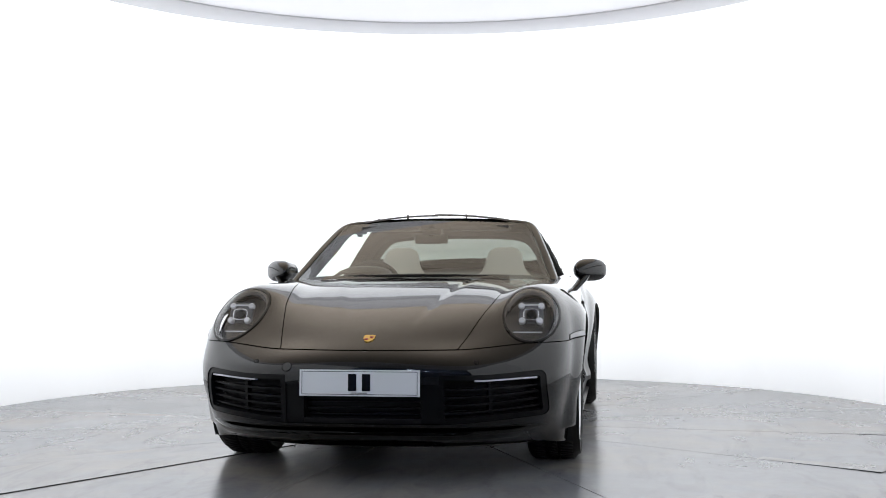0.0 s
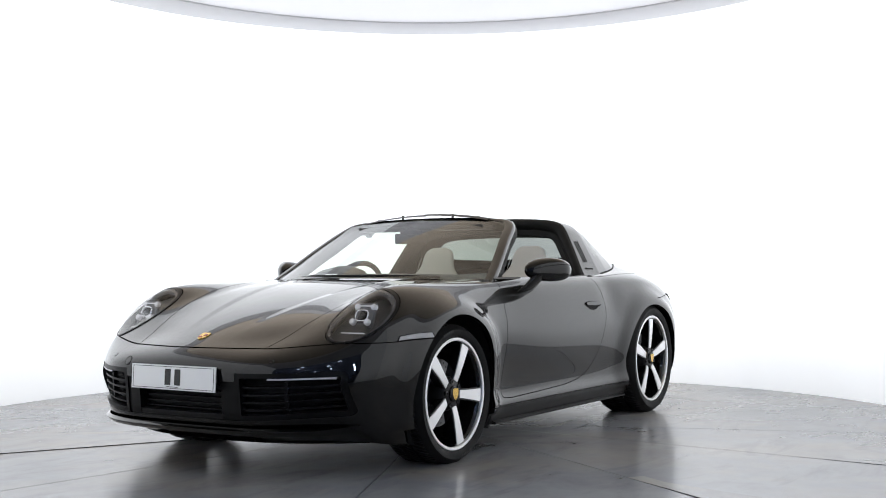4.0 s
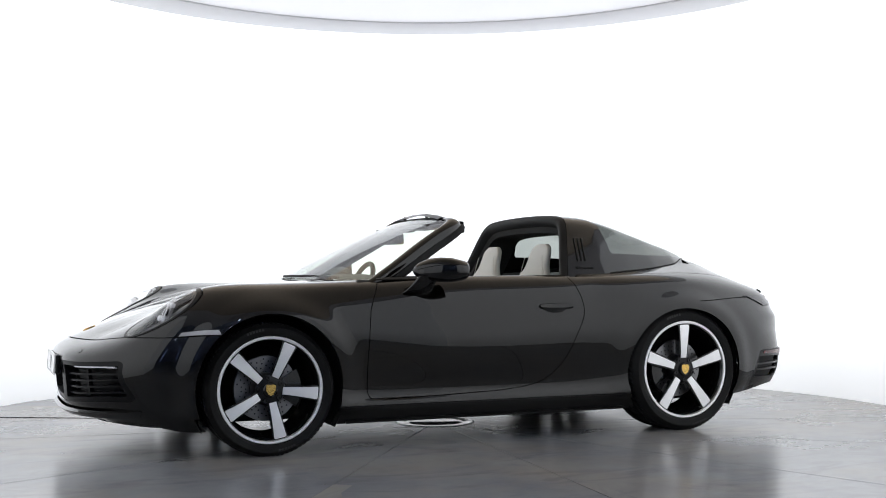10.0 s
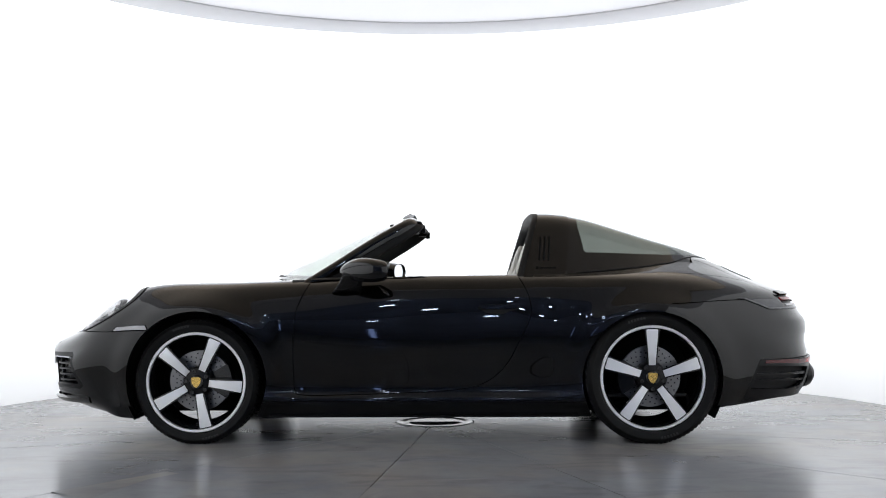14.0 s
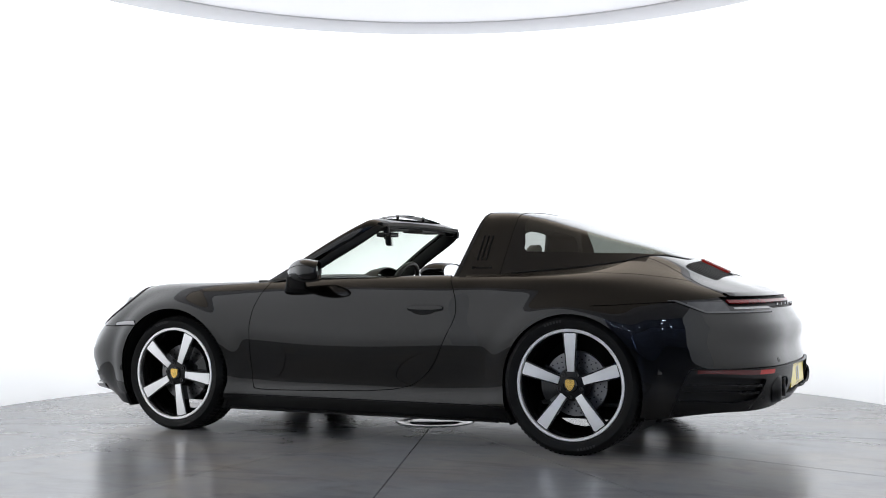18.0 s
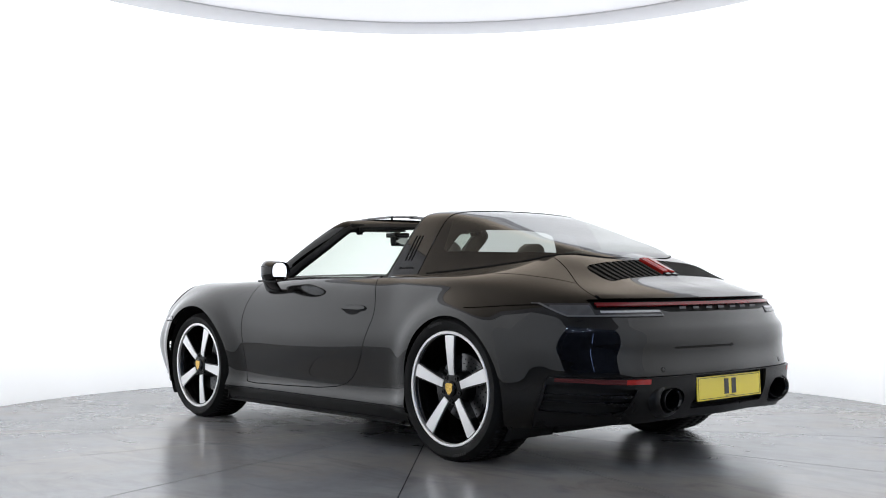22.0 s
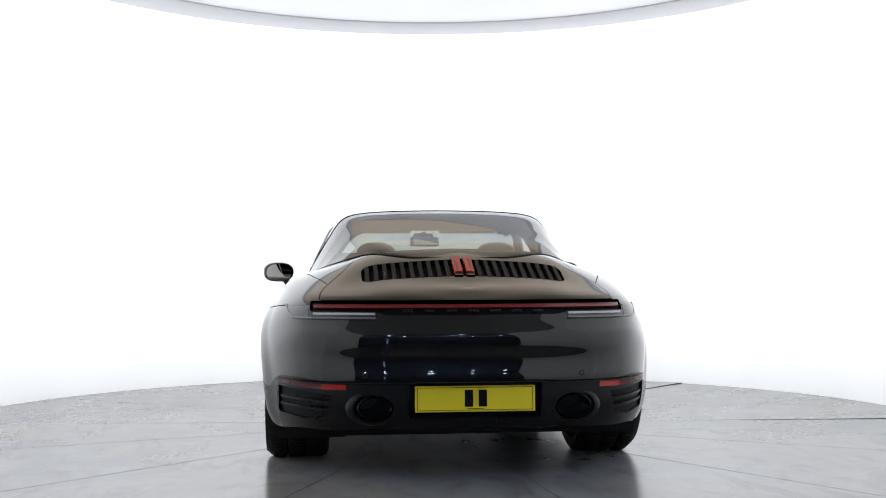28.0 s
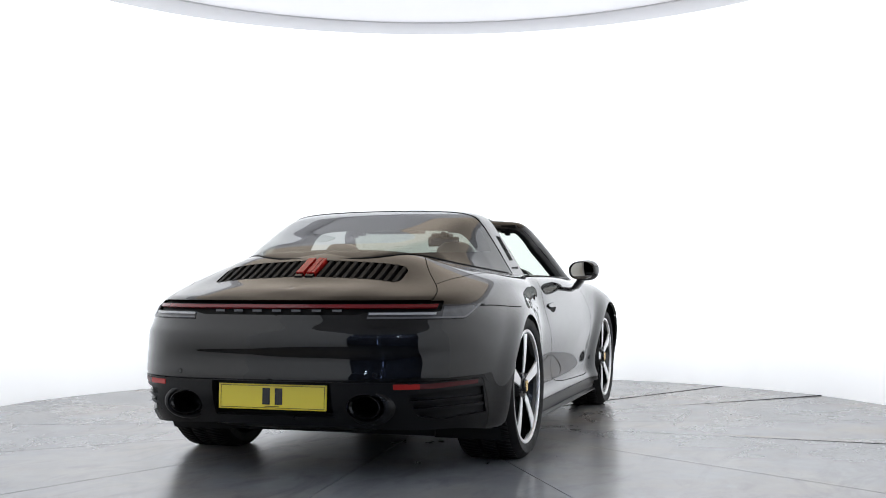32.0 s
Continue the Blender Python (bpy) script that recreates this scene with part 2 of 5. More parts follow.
def lathe(profile, segs=64, axis="y", closed=False, arc=(0.0, 360.0)):
    """Spins (radius, height) pairs round an axis; returns verts and faces."""
    full = abs(arc[1] - arc[0]) >= 359.9
    n = segs if full else segs + 1
    verts, faces = [], []
    for i in range(n):
        a = radians(arc[0] + (arc[1] - arc[0]) * i / segs)
        for r, h in profile:
            p = (r * math.cos(a), h, r * math.sin(a)) if axis == "y" else (r * math.cos(a), r * math.sin(a), h)
            verts.append(p)
    k = len(profile)
    for i in range(segs):
        j = (i + 1) % n
        for q in range(k if closed else k - 1):
            s = (q + 1) % k
            faces.append((i * k + q, i * k + s, j * k + s, j * k + q))
    return verts, faces


def lathe_part(name, profile, mat, parent, segs=64, axis="y", closed=False, m=None, label="", smooth=35, arc=(0.0, 360.0)):
    v, f = lathe(profile, segs, axis, closed, arc)
    bm = bmesh.new()
    vs = [bm.verts.new(p) for p in v]
    for q in f:
        if len(set(q)) == 4:
            bm.faces.new([vs[i] for i in q])
    bmesh.ops.remove_doubles(bm, verts=bm.verts, dist=1e-5)
    bmesh.ops.recalc_face_normals(bm, faces=bm.faces)
    return part(name, bm, mat, parent, label, smooth, m)


def tube(points, radius, segs=10, closed=False, squash=None):
    """A round rod along points; squash: (width, height) factors."""
    bm = bmesh.new()
    pts = [Vector(p) for p in points]
    n = len(pts)
    rings = []
    for i, p in enumerate(pts):
        a = pts[(i - 1) % n] if closed or i else p
        b = pts[(i + 1) % n] if closed or i < n - 1 else p
        t = (b - a).normalized()
        up = Vector((0, 0, 1)) if abs(t.z) < 0.9 else Vector((1, 0, 0))
        s = t.cross(up).normalized()
        u = s.cross(t)
        w, h = squash or (1, 1)
        r = radius[i] if isinstance(radius, (list, tuple)) else radius
        rings.append([bm.verts.new(p + s * math.cos(2 * math.pi * k / segs) * r * w + u * math.sin(2 * math.pi * k / segs) * r * h)
                      for k in range(segs)])
    for i in range(n if closed else n - 1):
        r0, r1 = rings[i], rings[(i + 1) % n]
        for k in range(segs):
            bm.faces.new((r0[k], r0[(k + 1) % segs], r1[(k + 1) % segs], r1[k]))
    if not closed:
        bm.faces.new(rings[0][::-1])
        bm.faces.new(rings[-1])
    bmesh.ops.recalc_face_normals(bm, faces=bm.faces)
    return bm


# ---- the studio: a round booth open towards the camera ----
WALL_R, WALL_H, OPEN = 3.25, 3.12, 33.0      # OPEN: half angle of the opening
arc = (-90 + OPEN, 270 - OPEN)
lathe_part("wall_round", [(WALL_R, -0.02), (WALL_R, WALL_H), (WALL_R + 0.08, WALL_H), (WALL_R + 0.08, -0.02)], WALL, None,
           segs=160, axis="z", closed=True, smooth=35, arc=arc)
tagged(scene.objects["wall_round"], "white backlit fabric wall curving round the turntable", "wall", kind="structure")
# the split lies just above the view, so the warm glowing side stays unseen
CHORD = 1.97


def disc_piece(name, r, far, z0, z1, mat):
    """The part of a round ceiling on one side of a chord."""
    a = math.asin(CHORD / r)
    ends = (a, math.pi - a) if far else (math.pi - a, 2 * math.pi + a)
    ring = [(r * math.cos(t), r * math.sin(t)) for t in np.linspace(*ends, 97)]
    bm = bmesh.new()
    lo, hi = [[bm.verts.new((px, py, z)) for px, py in ring] for z in (z0, z1)]
    bm.faces.new(lo[::-1])
    bm.faces.new(hi)
    for k in range(len(ring)):
        j = (k + 1) % len(ring)
        bm.faces.new((lo[k], lo[j], hi[j], hi[k]))
    return part(name, bm, mat, None)


disc_piece("ceiling", 2.84, True, WALL_H, WALL_H + .06, CEILING)
disc_piece("ceiling_panel", 2.835, False, WALL_H + .01, WALL_H + .06, PANEL)
tagged(scene.objects["ceiling_panel"], "large warm-toned ceiling panel with an added glow", "ceiling light", kind="structure")
tagged(scene.objects["ceiling"], "round pale stretch ceiling over the turntable", "ceiling", kind="structure")
lathe_part("ceiling_trim", [(2.84, WALL_H - 0.012), (2.88, WALL_H - 0.03), (3.2, WALL_H - 0.03), (WALL_R, WALL_H - 0.01),
                            (WALL_R, WALL_H + 0.08), (2.84, WALL_H + 0.08)], BAND, None, segs=128, axis="z", closed=True)
tagged(scene.objects["ceiling_trim"], "grey-white ring trim round the ceiling", "trim", kind="structure")

# entrance of the booth: the fabric goes on in two flanks towards the camera
for k, s in enumerate((1, -1)):
    x0, y0, x1, y1 = WALL_R * math.sin(radians(OPEN)), -WALL_R * math.cos(radians(OPEN)), 1.62, -4.7
    bm = bmesh.new()
    foot = [(x0 + .02, y0), (x1, y1), (x1 + .08, y1), (x0 + .10, y0)]
    lo, hi = [[bm.verts.new((s * px, py, z)) for px, py in foot] for z in (-.02, WALL_H)]
    for q in range(4):
        bm.faces.new((lo[q], lo[(q + 1) % 4], hi[(q + 1) % 4], hi[q]))
    bm.faces.new(hi)
    bmesh.ops.recalc_face_normals(bm, faces=bm.faces)
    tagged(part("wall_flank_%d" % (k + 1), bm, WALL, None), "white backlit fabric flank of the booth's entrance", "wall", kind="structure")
bm = bmesh.new()
top = [(2.1, -2.5), (1.8, -4.75), (-1.8, -4.75), (-2.1, -2.5)]
lo, hi = [[bm.verts.new((px, py, z)) for px, py in top] for z in (WALL_H + .085, WALL_H + .16)]
for q in range(4):
    bm.faces.new((lo[q], lo[(q + 1) % 4], hi[(q + 1) % 4], hi[q]))
bm.faces.new(hi)
bm.faces.new(lo[::-1])
tagged(part("ceiling_entrance", bm, BAND, None), "grey-white ceiling over the booth's entrance", "ceiling", kind="structure")

# dark showroom behind the camera
bm = bmesh.new()
X0, X1, Y0, Y1, H = -6.2, 6.2, -11.6, 4.0, 5.0
c = [bm.verts.new(p) for p in ((X0, Y0, -0.06), (X1, Y0, -0.06), (X1, Y1, -0.06), (X0, Y1, -0.06), (X0, Y0, H), (X1, Y0, H), (X1, Y1, H), (X0, Y1, H))]
for q in ((4, 5, 6, 7), (0, 4, 5, 1), (1, 5, 6, 2), (2, 6, 7, 3), (3, 7, 4, 0)):
    bm.faces.new([c[i] for i in q])
bm.normal_update()
bmesh.ops.solidify(bm, geom=bm.faces[:], thickness=0.15)
tagged(part("wall_showroom", bm, SHOWROOM, None), "blue-grey walls and ceiling of the dim hall", "wall", kind="structure")
bm = bmesh.new()
q = [bm.verts.new(p) for p in ((X0, Y0, -0.05), (X1, Y0, -0.05), (X1, Y1, -0.05), (X0, Y1, -0.05))]
bm.faces.new(q)
tagged(part("floor", bm, material("hall_floor", (0.14, 0.145, 0.16), rough=0.35, vary=0.2, vary_scale=2.0), None),
       "blue-grey floor of the hall", "floor", kind="structure")

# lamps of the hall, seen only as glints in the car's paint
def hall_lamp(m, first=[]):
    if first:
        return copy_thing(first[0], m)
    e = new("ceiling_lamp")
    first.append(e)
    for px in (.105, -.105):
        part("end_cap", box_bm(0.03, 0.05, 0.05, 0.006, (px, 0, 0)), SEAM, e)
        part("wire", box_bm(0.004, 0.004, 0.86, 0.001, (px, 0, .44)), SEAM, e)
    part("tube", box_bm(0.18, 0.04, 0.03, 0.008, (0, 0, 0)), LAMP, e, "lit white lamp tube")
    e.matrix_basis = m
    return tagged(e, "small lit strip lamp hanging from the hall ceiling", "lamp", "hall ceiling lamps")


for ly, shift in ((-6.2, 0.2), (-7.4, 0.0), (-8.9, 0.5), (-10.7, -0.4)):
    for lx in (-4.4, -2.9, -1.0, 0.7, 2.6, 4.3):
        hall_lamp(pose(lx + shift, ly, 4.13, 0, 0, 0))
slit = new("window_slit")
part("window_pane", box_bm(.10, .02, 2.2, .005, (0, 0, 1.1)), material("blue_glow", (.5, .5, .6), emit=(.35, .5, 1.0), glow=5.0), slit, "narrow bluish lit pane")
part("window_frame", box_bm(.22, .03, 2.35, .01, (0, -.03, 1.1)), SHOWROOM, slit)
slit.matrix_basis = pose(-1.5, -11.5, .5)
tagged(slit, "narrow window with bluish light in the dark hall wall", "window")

# ---- the turntable ----
table = new("turntable")
tagged(table, "grey painted turntable floor of wedge-shaped plates, scuffed and semi-glossy", "turntable")
TABLE_R = 3.2
lathe_part("rim", [(TABLE_R, -0.004), (TABLE_R + 0.02, -0.004), (TABLE_R + 0.02, -0.045), (0.1, -0.045), (0.1, -0.012), (TABLE_R, -0.012)],
           SEAM, table, segs=160, axis="z", closed=True, label="dark edge and underside of the turntable")
SEAMS = (25, 56, 84, 109, 135, 160, 186, 211, 236, 265, 287, 314, 331, 353, 385)
for a0, a1 in zip(SEAMS, SEAMS[1:]):
    bm = bmesh.new()
    top, gap, n = [], 0.003, 10
    for r in (0.245, TABLE_R - 0.003):
        row = []
        for k in range(n + 1):
            d = gap / r
            a = radians(a0) + d + (radians(a1 - a0) - 2 * d) * k / n
            row.append(bm.verts.new((r * math.cos(a), r * math.sin(a), 0)))
        top.append(row)
    for k in range(n):
        bm.faces.new((top[0][k], top[1][k], top[1][k + 1], top[0][k + 1]))
    ex = bmesh.ops.extrude_face_region(bm, geom=bm.faces[:])
    bmesh.ops.translate(bm, vec=(0, 0, -0.012), verts=[v for v in ex["geom"] if isinstance(v, bmesh.types.BMVert)])
    bmesh.ops.recalc_face_normals(bm, faces=bm.faces)
    part("floor_plate", bm, FLOOR, table)
lathe_part("hub_cover", [(0, 0.003), (0.15, 0.004), (0.155, 0.001), (0.19, 0.001), (0.195, 0.004), (0.235, 0.003), (0.24, -0.01)], HUB, table,
           segs=64, axis="z", label="round pale hub cover")
# some plates have lifted a little: a low ramp with a dark upright edge on one side
for a, r0, r1, h in ((314.0, 1.85, 3.19, .0068), (265.0, 1.65, 3.19, .0045), (84.0, 2.2, 3.19, .0045), (56.0, 2.15, 2.77, .004)):
    bm = bmesh.new()
    bm.faces.new([bm.verts.new(p) for p in ((r0, 0, .0004), (r1, 0, h), (r1, .30, -.001), (r0, .30, -.001))])
    lifted = part("lifted_plate", bm, FLOOR, table, "lifted border of a floor plate", None, pose(0, 0, 0, 0, 0, a))
    bm = bmesh.new()
    near = [bm.verts.new(p) for p in ((r0, -.0025, 0), (r1, -.0025, 0), (r1, -.0025, h))]
    far = [bm.verts.new((v.co.x, -.0005, v.co.z)) for v in near]
    bm.faces.new(near)
    bm.faces.new(far[::-1])
    for k in range(3):
        bm.faces.new((near[k], far[k], far[(k + 1) % 3], near[(k + 1) % 3]))
    bmesh.ops.recalc_face_normals(bm, faces=bm.faces)
    part("plate_edge", bm, SEAM, lifted, "dark edge of the lifted plate")
# open joint
for a, r0, r1, w in ((331.0, 1.2, 3.19, .004),):
    bm = bmesh.new()
    foot = [bm.verts.new(p) for p in ((r0, -.001, 0), (r1, -w * .5, 0), (r1, w * .5, 0), (r0, .001, 0))]
    rise = [bm.verts.new((v.co.x, v.co.y, .0035)) for v in foot]
    bm.faces.new(rise)
    for k in range(4):
        bm.faces.new((foot[k], foot[(k + 1) % 4], rise[(k + 1) % 4], rise[k]))
    part("plate_edge", bm, SEAM, table, "dark joint between floor plates", None, pose(0, 0, 0, 0, 0, a))


# ---- the car: x forward, y to its left, z up, origin between the axles on the floor ----
car = new("sports_car")
tagged(car, "near-black brown metallic open-top sports car with black and polished five-spoke wheels", "car")

# Character lines of the left half, spine to sill, through sixteen sections from the nose round the side to the tail.
LINES = (
    # spine
    ((1.55, 0, .782), (1.50, 0, .795), (1.43, 0, .811), (1.35, 0, .826), (1.25, 0, .844), (1.10, 0, .868), (.85, 0, .897), (.30, 0, .915),
     (-.30, 0, .93), (-.80, 0, .985), (-1.25, 0, 1.035), (-1.55, 0, 1.028), (-1.75, 0, .958), (-1.90, 0, .888), (-1.97, 0, .860), (-2.0, 0, .849)),
    # bonnet, deck
    ((1.85, 0, .688), (1.80, .17, .702), (1.72, .28, .727), (1.58, .33, .767), (1.42, .34, .808), (1.18, .34, .853), (.82, .34, .888), (.30, .36, .913),
     (-.30, .36, .925), (-.80, .34, .97), (-1.24, .36, 1.016), (-1.55, .36, 1.012), (-1.77, .34, .929), (-1.93, .25, .869), (-2.01, .13, .845), (-2.04, 0, .836)),
    # bonnet edge
    ((2.04, 0, .613), (2.0, .23, .615), (1.90, .40, .640), (1.71, .495, .728), (1.50, .52, .798), (1.21, .52, .846), (.80, .52, .878), (.30, .56, .907),
     (-.30, .56, .915), (-.80, .56, .938), (-1.23, .56, .968), (-1.57, .54, .958), (-1.83, .50, .878), (-2.0, .37, .838), (-2.072, .20, .816), (-2.088, 0, .811)),
    # fender crown
    ((2.148, 0, .562), (2.113, .28, .562), (2.018, .48, .580), (1.79, .65, .690), (1.57, .675, .832), (1.225, .69, .866), (.80, .69, .876), (.30, .742, .893),
     (-.30, .748, .902), (-.80, .75, .905), (-1.225, .772, .90), (-1.59, .728, .880), (-1.89, .635, .830), (-2.055, .46, .80), (-2.110, .24, .792), (-2.126, 0, .79)),
    # shoulder
    ((2.197, 0, .508), (2.176, .30, .508), (2.092, .53, .515), (1.872, .745, .60), (1.60, .80, .768), (1.225, .825, .818), (.80, .805, .833), (.30, .828, .818),
     (-.30, .835, .82), (-.80, .836, .835), (-1.225, .850, .828), (-1.60, .832, .797), (-1.93, .726, .762), (-2.085, .505, .752), (-2.138, .26, .75), (-2.155, 0, .75)),
    # waist
    ((2.20, 0, .44), (2.18, .31, .44), (2.10, .55, .445), (1.90, .782, .50), (1.62, .872, .64), (1.225, .905, .70), (.80, .873, .70), (.30, .868, .69),
     (-.30, .870, .69), (-.80, .878, .70), (-1.225, .908, .71), (-1.61, .898, .68), (-1.97, .758, .632), (-2.150, .53, .622), (-2.201, .27, .62), (-2.218, 0, .62)),
    # middle
    ((2.185, 0, .355), (2.17, .31, .355), (2.09, .56, .36), (1.905, .793, .42), (1.62, .884, .465), (1.225, .918, .56), (.80, .883, .55), (.30, .882, .51),
     (-.30, .882, .51), (-.80, .886, .54), (-1.225, .918, .57), (-1.61, .914, .56), (-1.975, .768, .545), (-2.146, .54, .54), (-2.194, .275, .54), (-2.210, 0, .54)),
    # lower flank
    ((2.172, 0, .265), (2.157, .31, .265), (2.068, .558, .265), (1.872, .771, .29), (1.62, .864, .335), (1.225, .91, .38), (.80, .850, .325), (.30, .840, .312),
     (-.30, .842, .312), (-.80, .858, .33), (-1.225, .914, .40), (-1.61, .908, .43), (-1.975, .766, .458), (-2.150, .54, .463), (-2.199, .275, .465), (-2.215, 0, .465)),
    # sill
    ((2.115, 0, .212), (2.10, .31, .212), (2.014, .558, .212), (1.826, .753, .215), (1.62, .852, .23), (1.225, .90, .25), (.80, .868, .242), (.30, .862, .238),
     (-.30, .862, .238), (-.80, .874, .242), (-1.225, .90, .27), (-1.61, .892, .29), (-1.962, .756, .325), (-2.14, .54, .34), (-2.19, .27, .35), (-2.205, 0, .35)),
    # bottom
    ((2.01, 0, .170), (1.995, .31, .170), (1.915, .55, .167), (1.76, .725, .157), (1.60, .835, .135), (1.225, .86, .14), (.80, .858, .14), (.30, .856, .14),
     (-.30, .856, .14), (-.80, .858, .14), (-1.225, .87, .16), (-1.61, .85, .19), (-1.93, .728, .230), (-2.095, .53, .245), (-2.135, .27, .257), (-2.15, 0, .257)),
)


def spline(points, n, mirror=False):
    """Natural cubic spline through points (first axis), n steps a span. mirror: the curve goes on mirrored in y past both ends."""
    p = np.array(points, float)
    flip = np.ones(p.shape[-1])
    if mirror:
        flip[1] = -1
        p = np.concatenate([p[3:0:-1] * flip, p, p[-2:-5:-1] * flip])
    k = len(p)
    a = np.zeros((k, k))
    r = np.zeros_like(p)
    a[0, 0] = a[-1, -1] = 1
    for i in range(1, k - 1):
        a[i, i - 1:i + 2] = (1, 4, 1)
        r[i] = 6 * (p[i - 1] - 2 * p[i] + p[i + 1])
    s = np.linalg.solve(a, r.reshape(k, -1)).reshape(p.shape)
    lo, hi = (3, k - 4) if mirror else (0, k - 1)
    out = []
    for i in range(lo, hi):
        for j in range(n):
            t = j / n
            out.append((1 - t) * p[i] + t * p[i + 1] + ((1 - t) ** 3 - (1 - t)) * s[i] / 6 + (t ** 3 - t) * s[i + 1] / 6)
    out.append(p[hi])
    return np.array(out)


NU, NV = 26, 18
along = np.array([spline(line, NU, True) for line in LINES])      # lines x u x 3
SURF = spline(along, NV)                                             # v x u x 3
SURF[:, 0, 1] = SURF[:, -1, 1] = 0
SURF[0, :, 1] = 0
# fenders flare round the wheel arches: a flat lip, then a hollow down to the flank
for ax, az, ar, rise, reach in ((1.225, .338, .377, .026, .105), (-1.225, .335, .372, .020, .12)):
    d_ = np.clip((np.hypot(SURF[..., 0] - ax, SURF[..., 2] - az) - ar - .018) / reach, 0, 1)
    side_ = np.clip((SURF[..., 1] - .60) / .14, 0, 1)
    SURF[..., 1] += rise * (1 - d_) ** 2 * (1 + 2 * d_) * side_ * side_ * (3 - 2 * side_) * (SURF[..., 2] > .2)
# the flank is hollow between door and rear fender, the fender's crown full
sx, sz = SURF[..., 0], SURF[..., 2]
full = .004 * np.exp(-((sx + 1.16) / .24) ** 2 - ((sz - .85) / .075) ** 2) - .011 * np.exp(-((sx + .69) / .13) ** 2 - ((sz - .78) / .17) ** 2)
SURF[..., 1] += full * np.clip((SURF[..., 1] - .60) / .12, 0, 1)
SURF[..., 2] += np.maximum(full, 0) * .5 * np.clip((SURF[..., 1] - .60) / .12, 0, 1)
# the tail: a ridge under the lights, a hollow below it, a ledge over the valance
tz = SURF[..., 2]
relief = .0075 * np.exp(-((tz - .648) / .024) ** 2) - .0055 * np.exp(-((tz - .565) / .032) ** 2) + .005 * np.exp(-((tz - .462) / .026) ** 2)
way_x, way_y = np.minimum(SURF[..., 0] + 1.35, -1e-3), SURF[..., 1] * .45
relief *= np.clip((-1.80 - SURF[..., 0]) / .20, 0, 1) / np.hypot(way_x, way_y)
SURF[..., 0] += relief * way_x
SURF[..., 1] += relief * way_y
# one even sweep over the bonnet
bx, by, bz = SURF[..., 0], np.abs(SURF[..., 1]), SURF[..., 2]
TERMS = [(i, j) for i in range(6) for j in range(3)]
area = (bx > .5) & (bx < 2.06) & (by < .52) & (bz > .60)
sweep = np.linalg.lstsq(np.stack([(bx[area] - 1.3) ** i * by[area] ** (2 * j) for i, j in TERMS], 1), bz[area], rcond=None)[0]
even = sum(k * (bx - 1.3) ** i * by ** (2 * j) for k, (i, j) in zip(sweep, TERMS))


def ease(x, x0, x1):
    t = np.clip((x - x0) / (x1 - x0), 0, 1)
    return t * t * (3 - 2 * t)


share = ease(by, .56, .38) * ease(bx, .52, .66) * ease(bx, 1.98, 1.76) * (bz > .58)
SURF[..., 2] += share * np.where(share > 0, even - bz, 0)
du = np.gradient(SURF, axis=1)
dv = np.gradient(SURF, axis=0)
NORM = np.cross(du, dv)
NORM /= np.linalg.norm(NORM, axis=2, keepdims=True) + 1e-12
for k in range(5):
    NORM[1:-1] = (NORM[:-2] + 2 * NORM[1:-1] + NORM[2:]) / 4
    NORM[:, 1:-1] = (NORM[:, :-2] + 2 * NORM[:, 1:-1] + NORM[:, 2:]) / 4
NORM /= np.linalg.norm(NORM, axis=2, keepdims=True) + 1e-12
if NORM[-20, SURF.shape[1] // 2, 1] < 0:
    NORM = -NORM
# the bonnet's middle lies a little lower between two ridges
bx, by, bz = SURF[..., 0], np.abs(SURF[..., 1]), SURF[..., 2]
ridge = np.interp(bx, (.7, 1.2, 1.7, 2.0), (.36, .30, .21, .15))
t_ = np.clip((ridge + .03 - by) / .06, 0, 1)
fade = np.interp(bx, (.6, .62, 1.6, 1.98), (0, 1, 1, 0)) * (bz > .58) * .0045
SURF[..., 2] -= fade * t_ * t_ * (3 - 2 * t_)
lean = fade * 6 * t_ * (1 - t_) / .06
NORM[..., 1] -= lean
NORM[..., 0] -= .19 * lean
NORM /= np.linalg.norm(NORM, axis=2, keepdims=True) + 1e-12
NORM[:, 0, 1] = NORM[:, -1, 1] = 0
mv, mu = SURF.shape[:2]
BASE_V = SURF.reshape(-1, 3)
BASE_N = NORM.reshape(-1, 3)
BASE_F = [(j * mu + i, (j + 1) * mu + i, (j + 1) * mu + i + 1, j * mu + i + 1) for j in range(mv - 1) for i in range(mu - 1)]


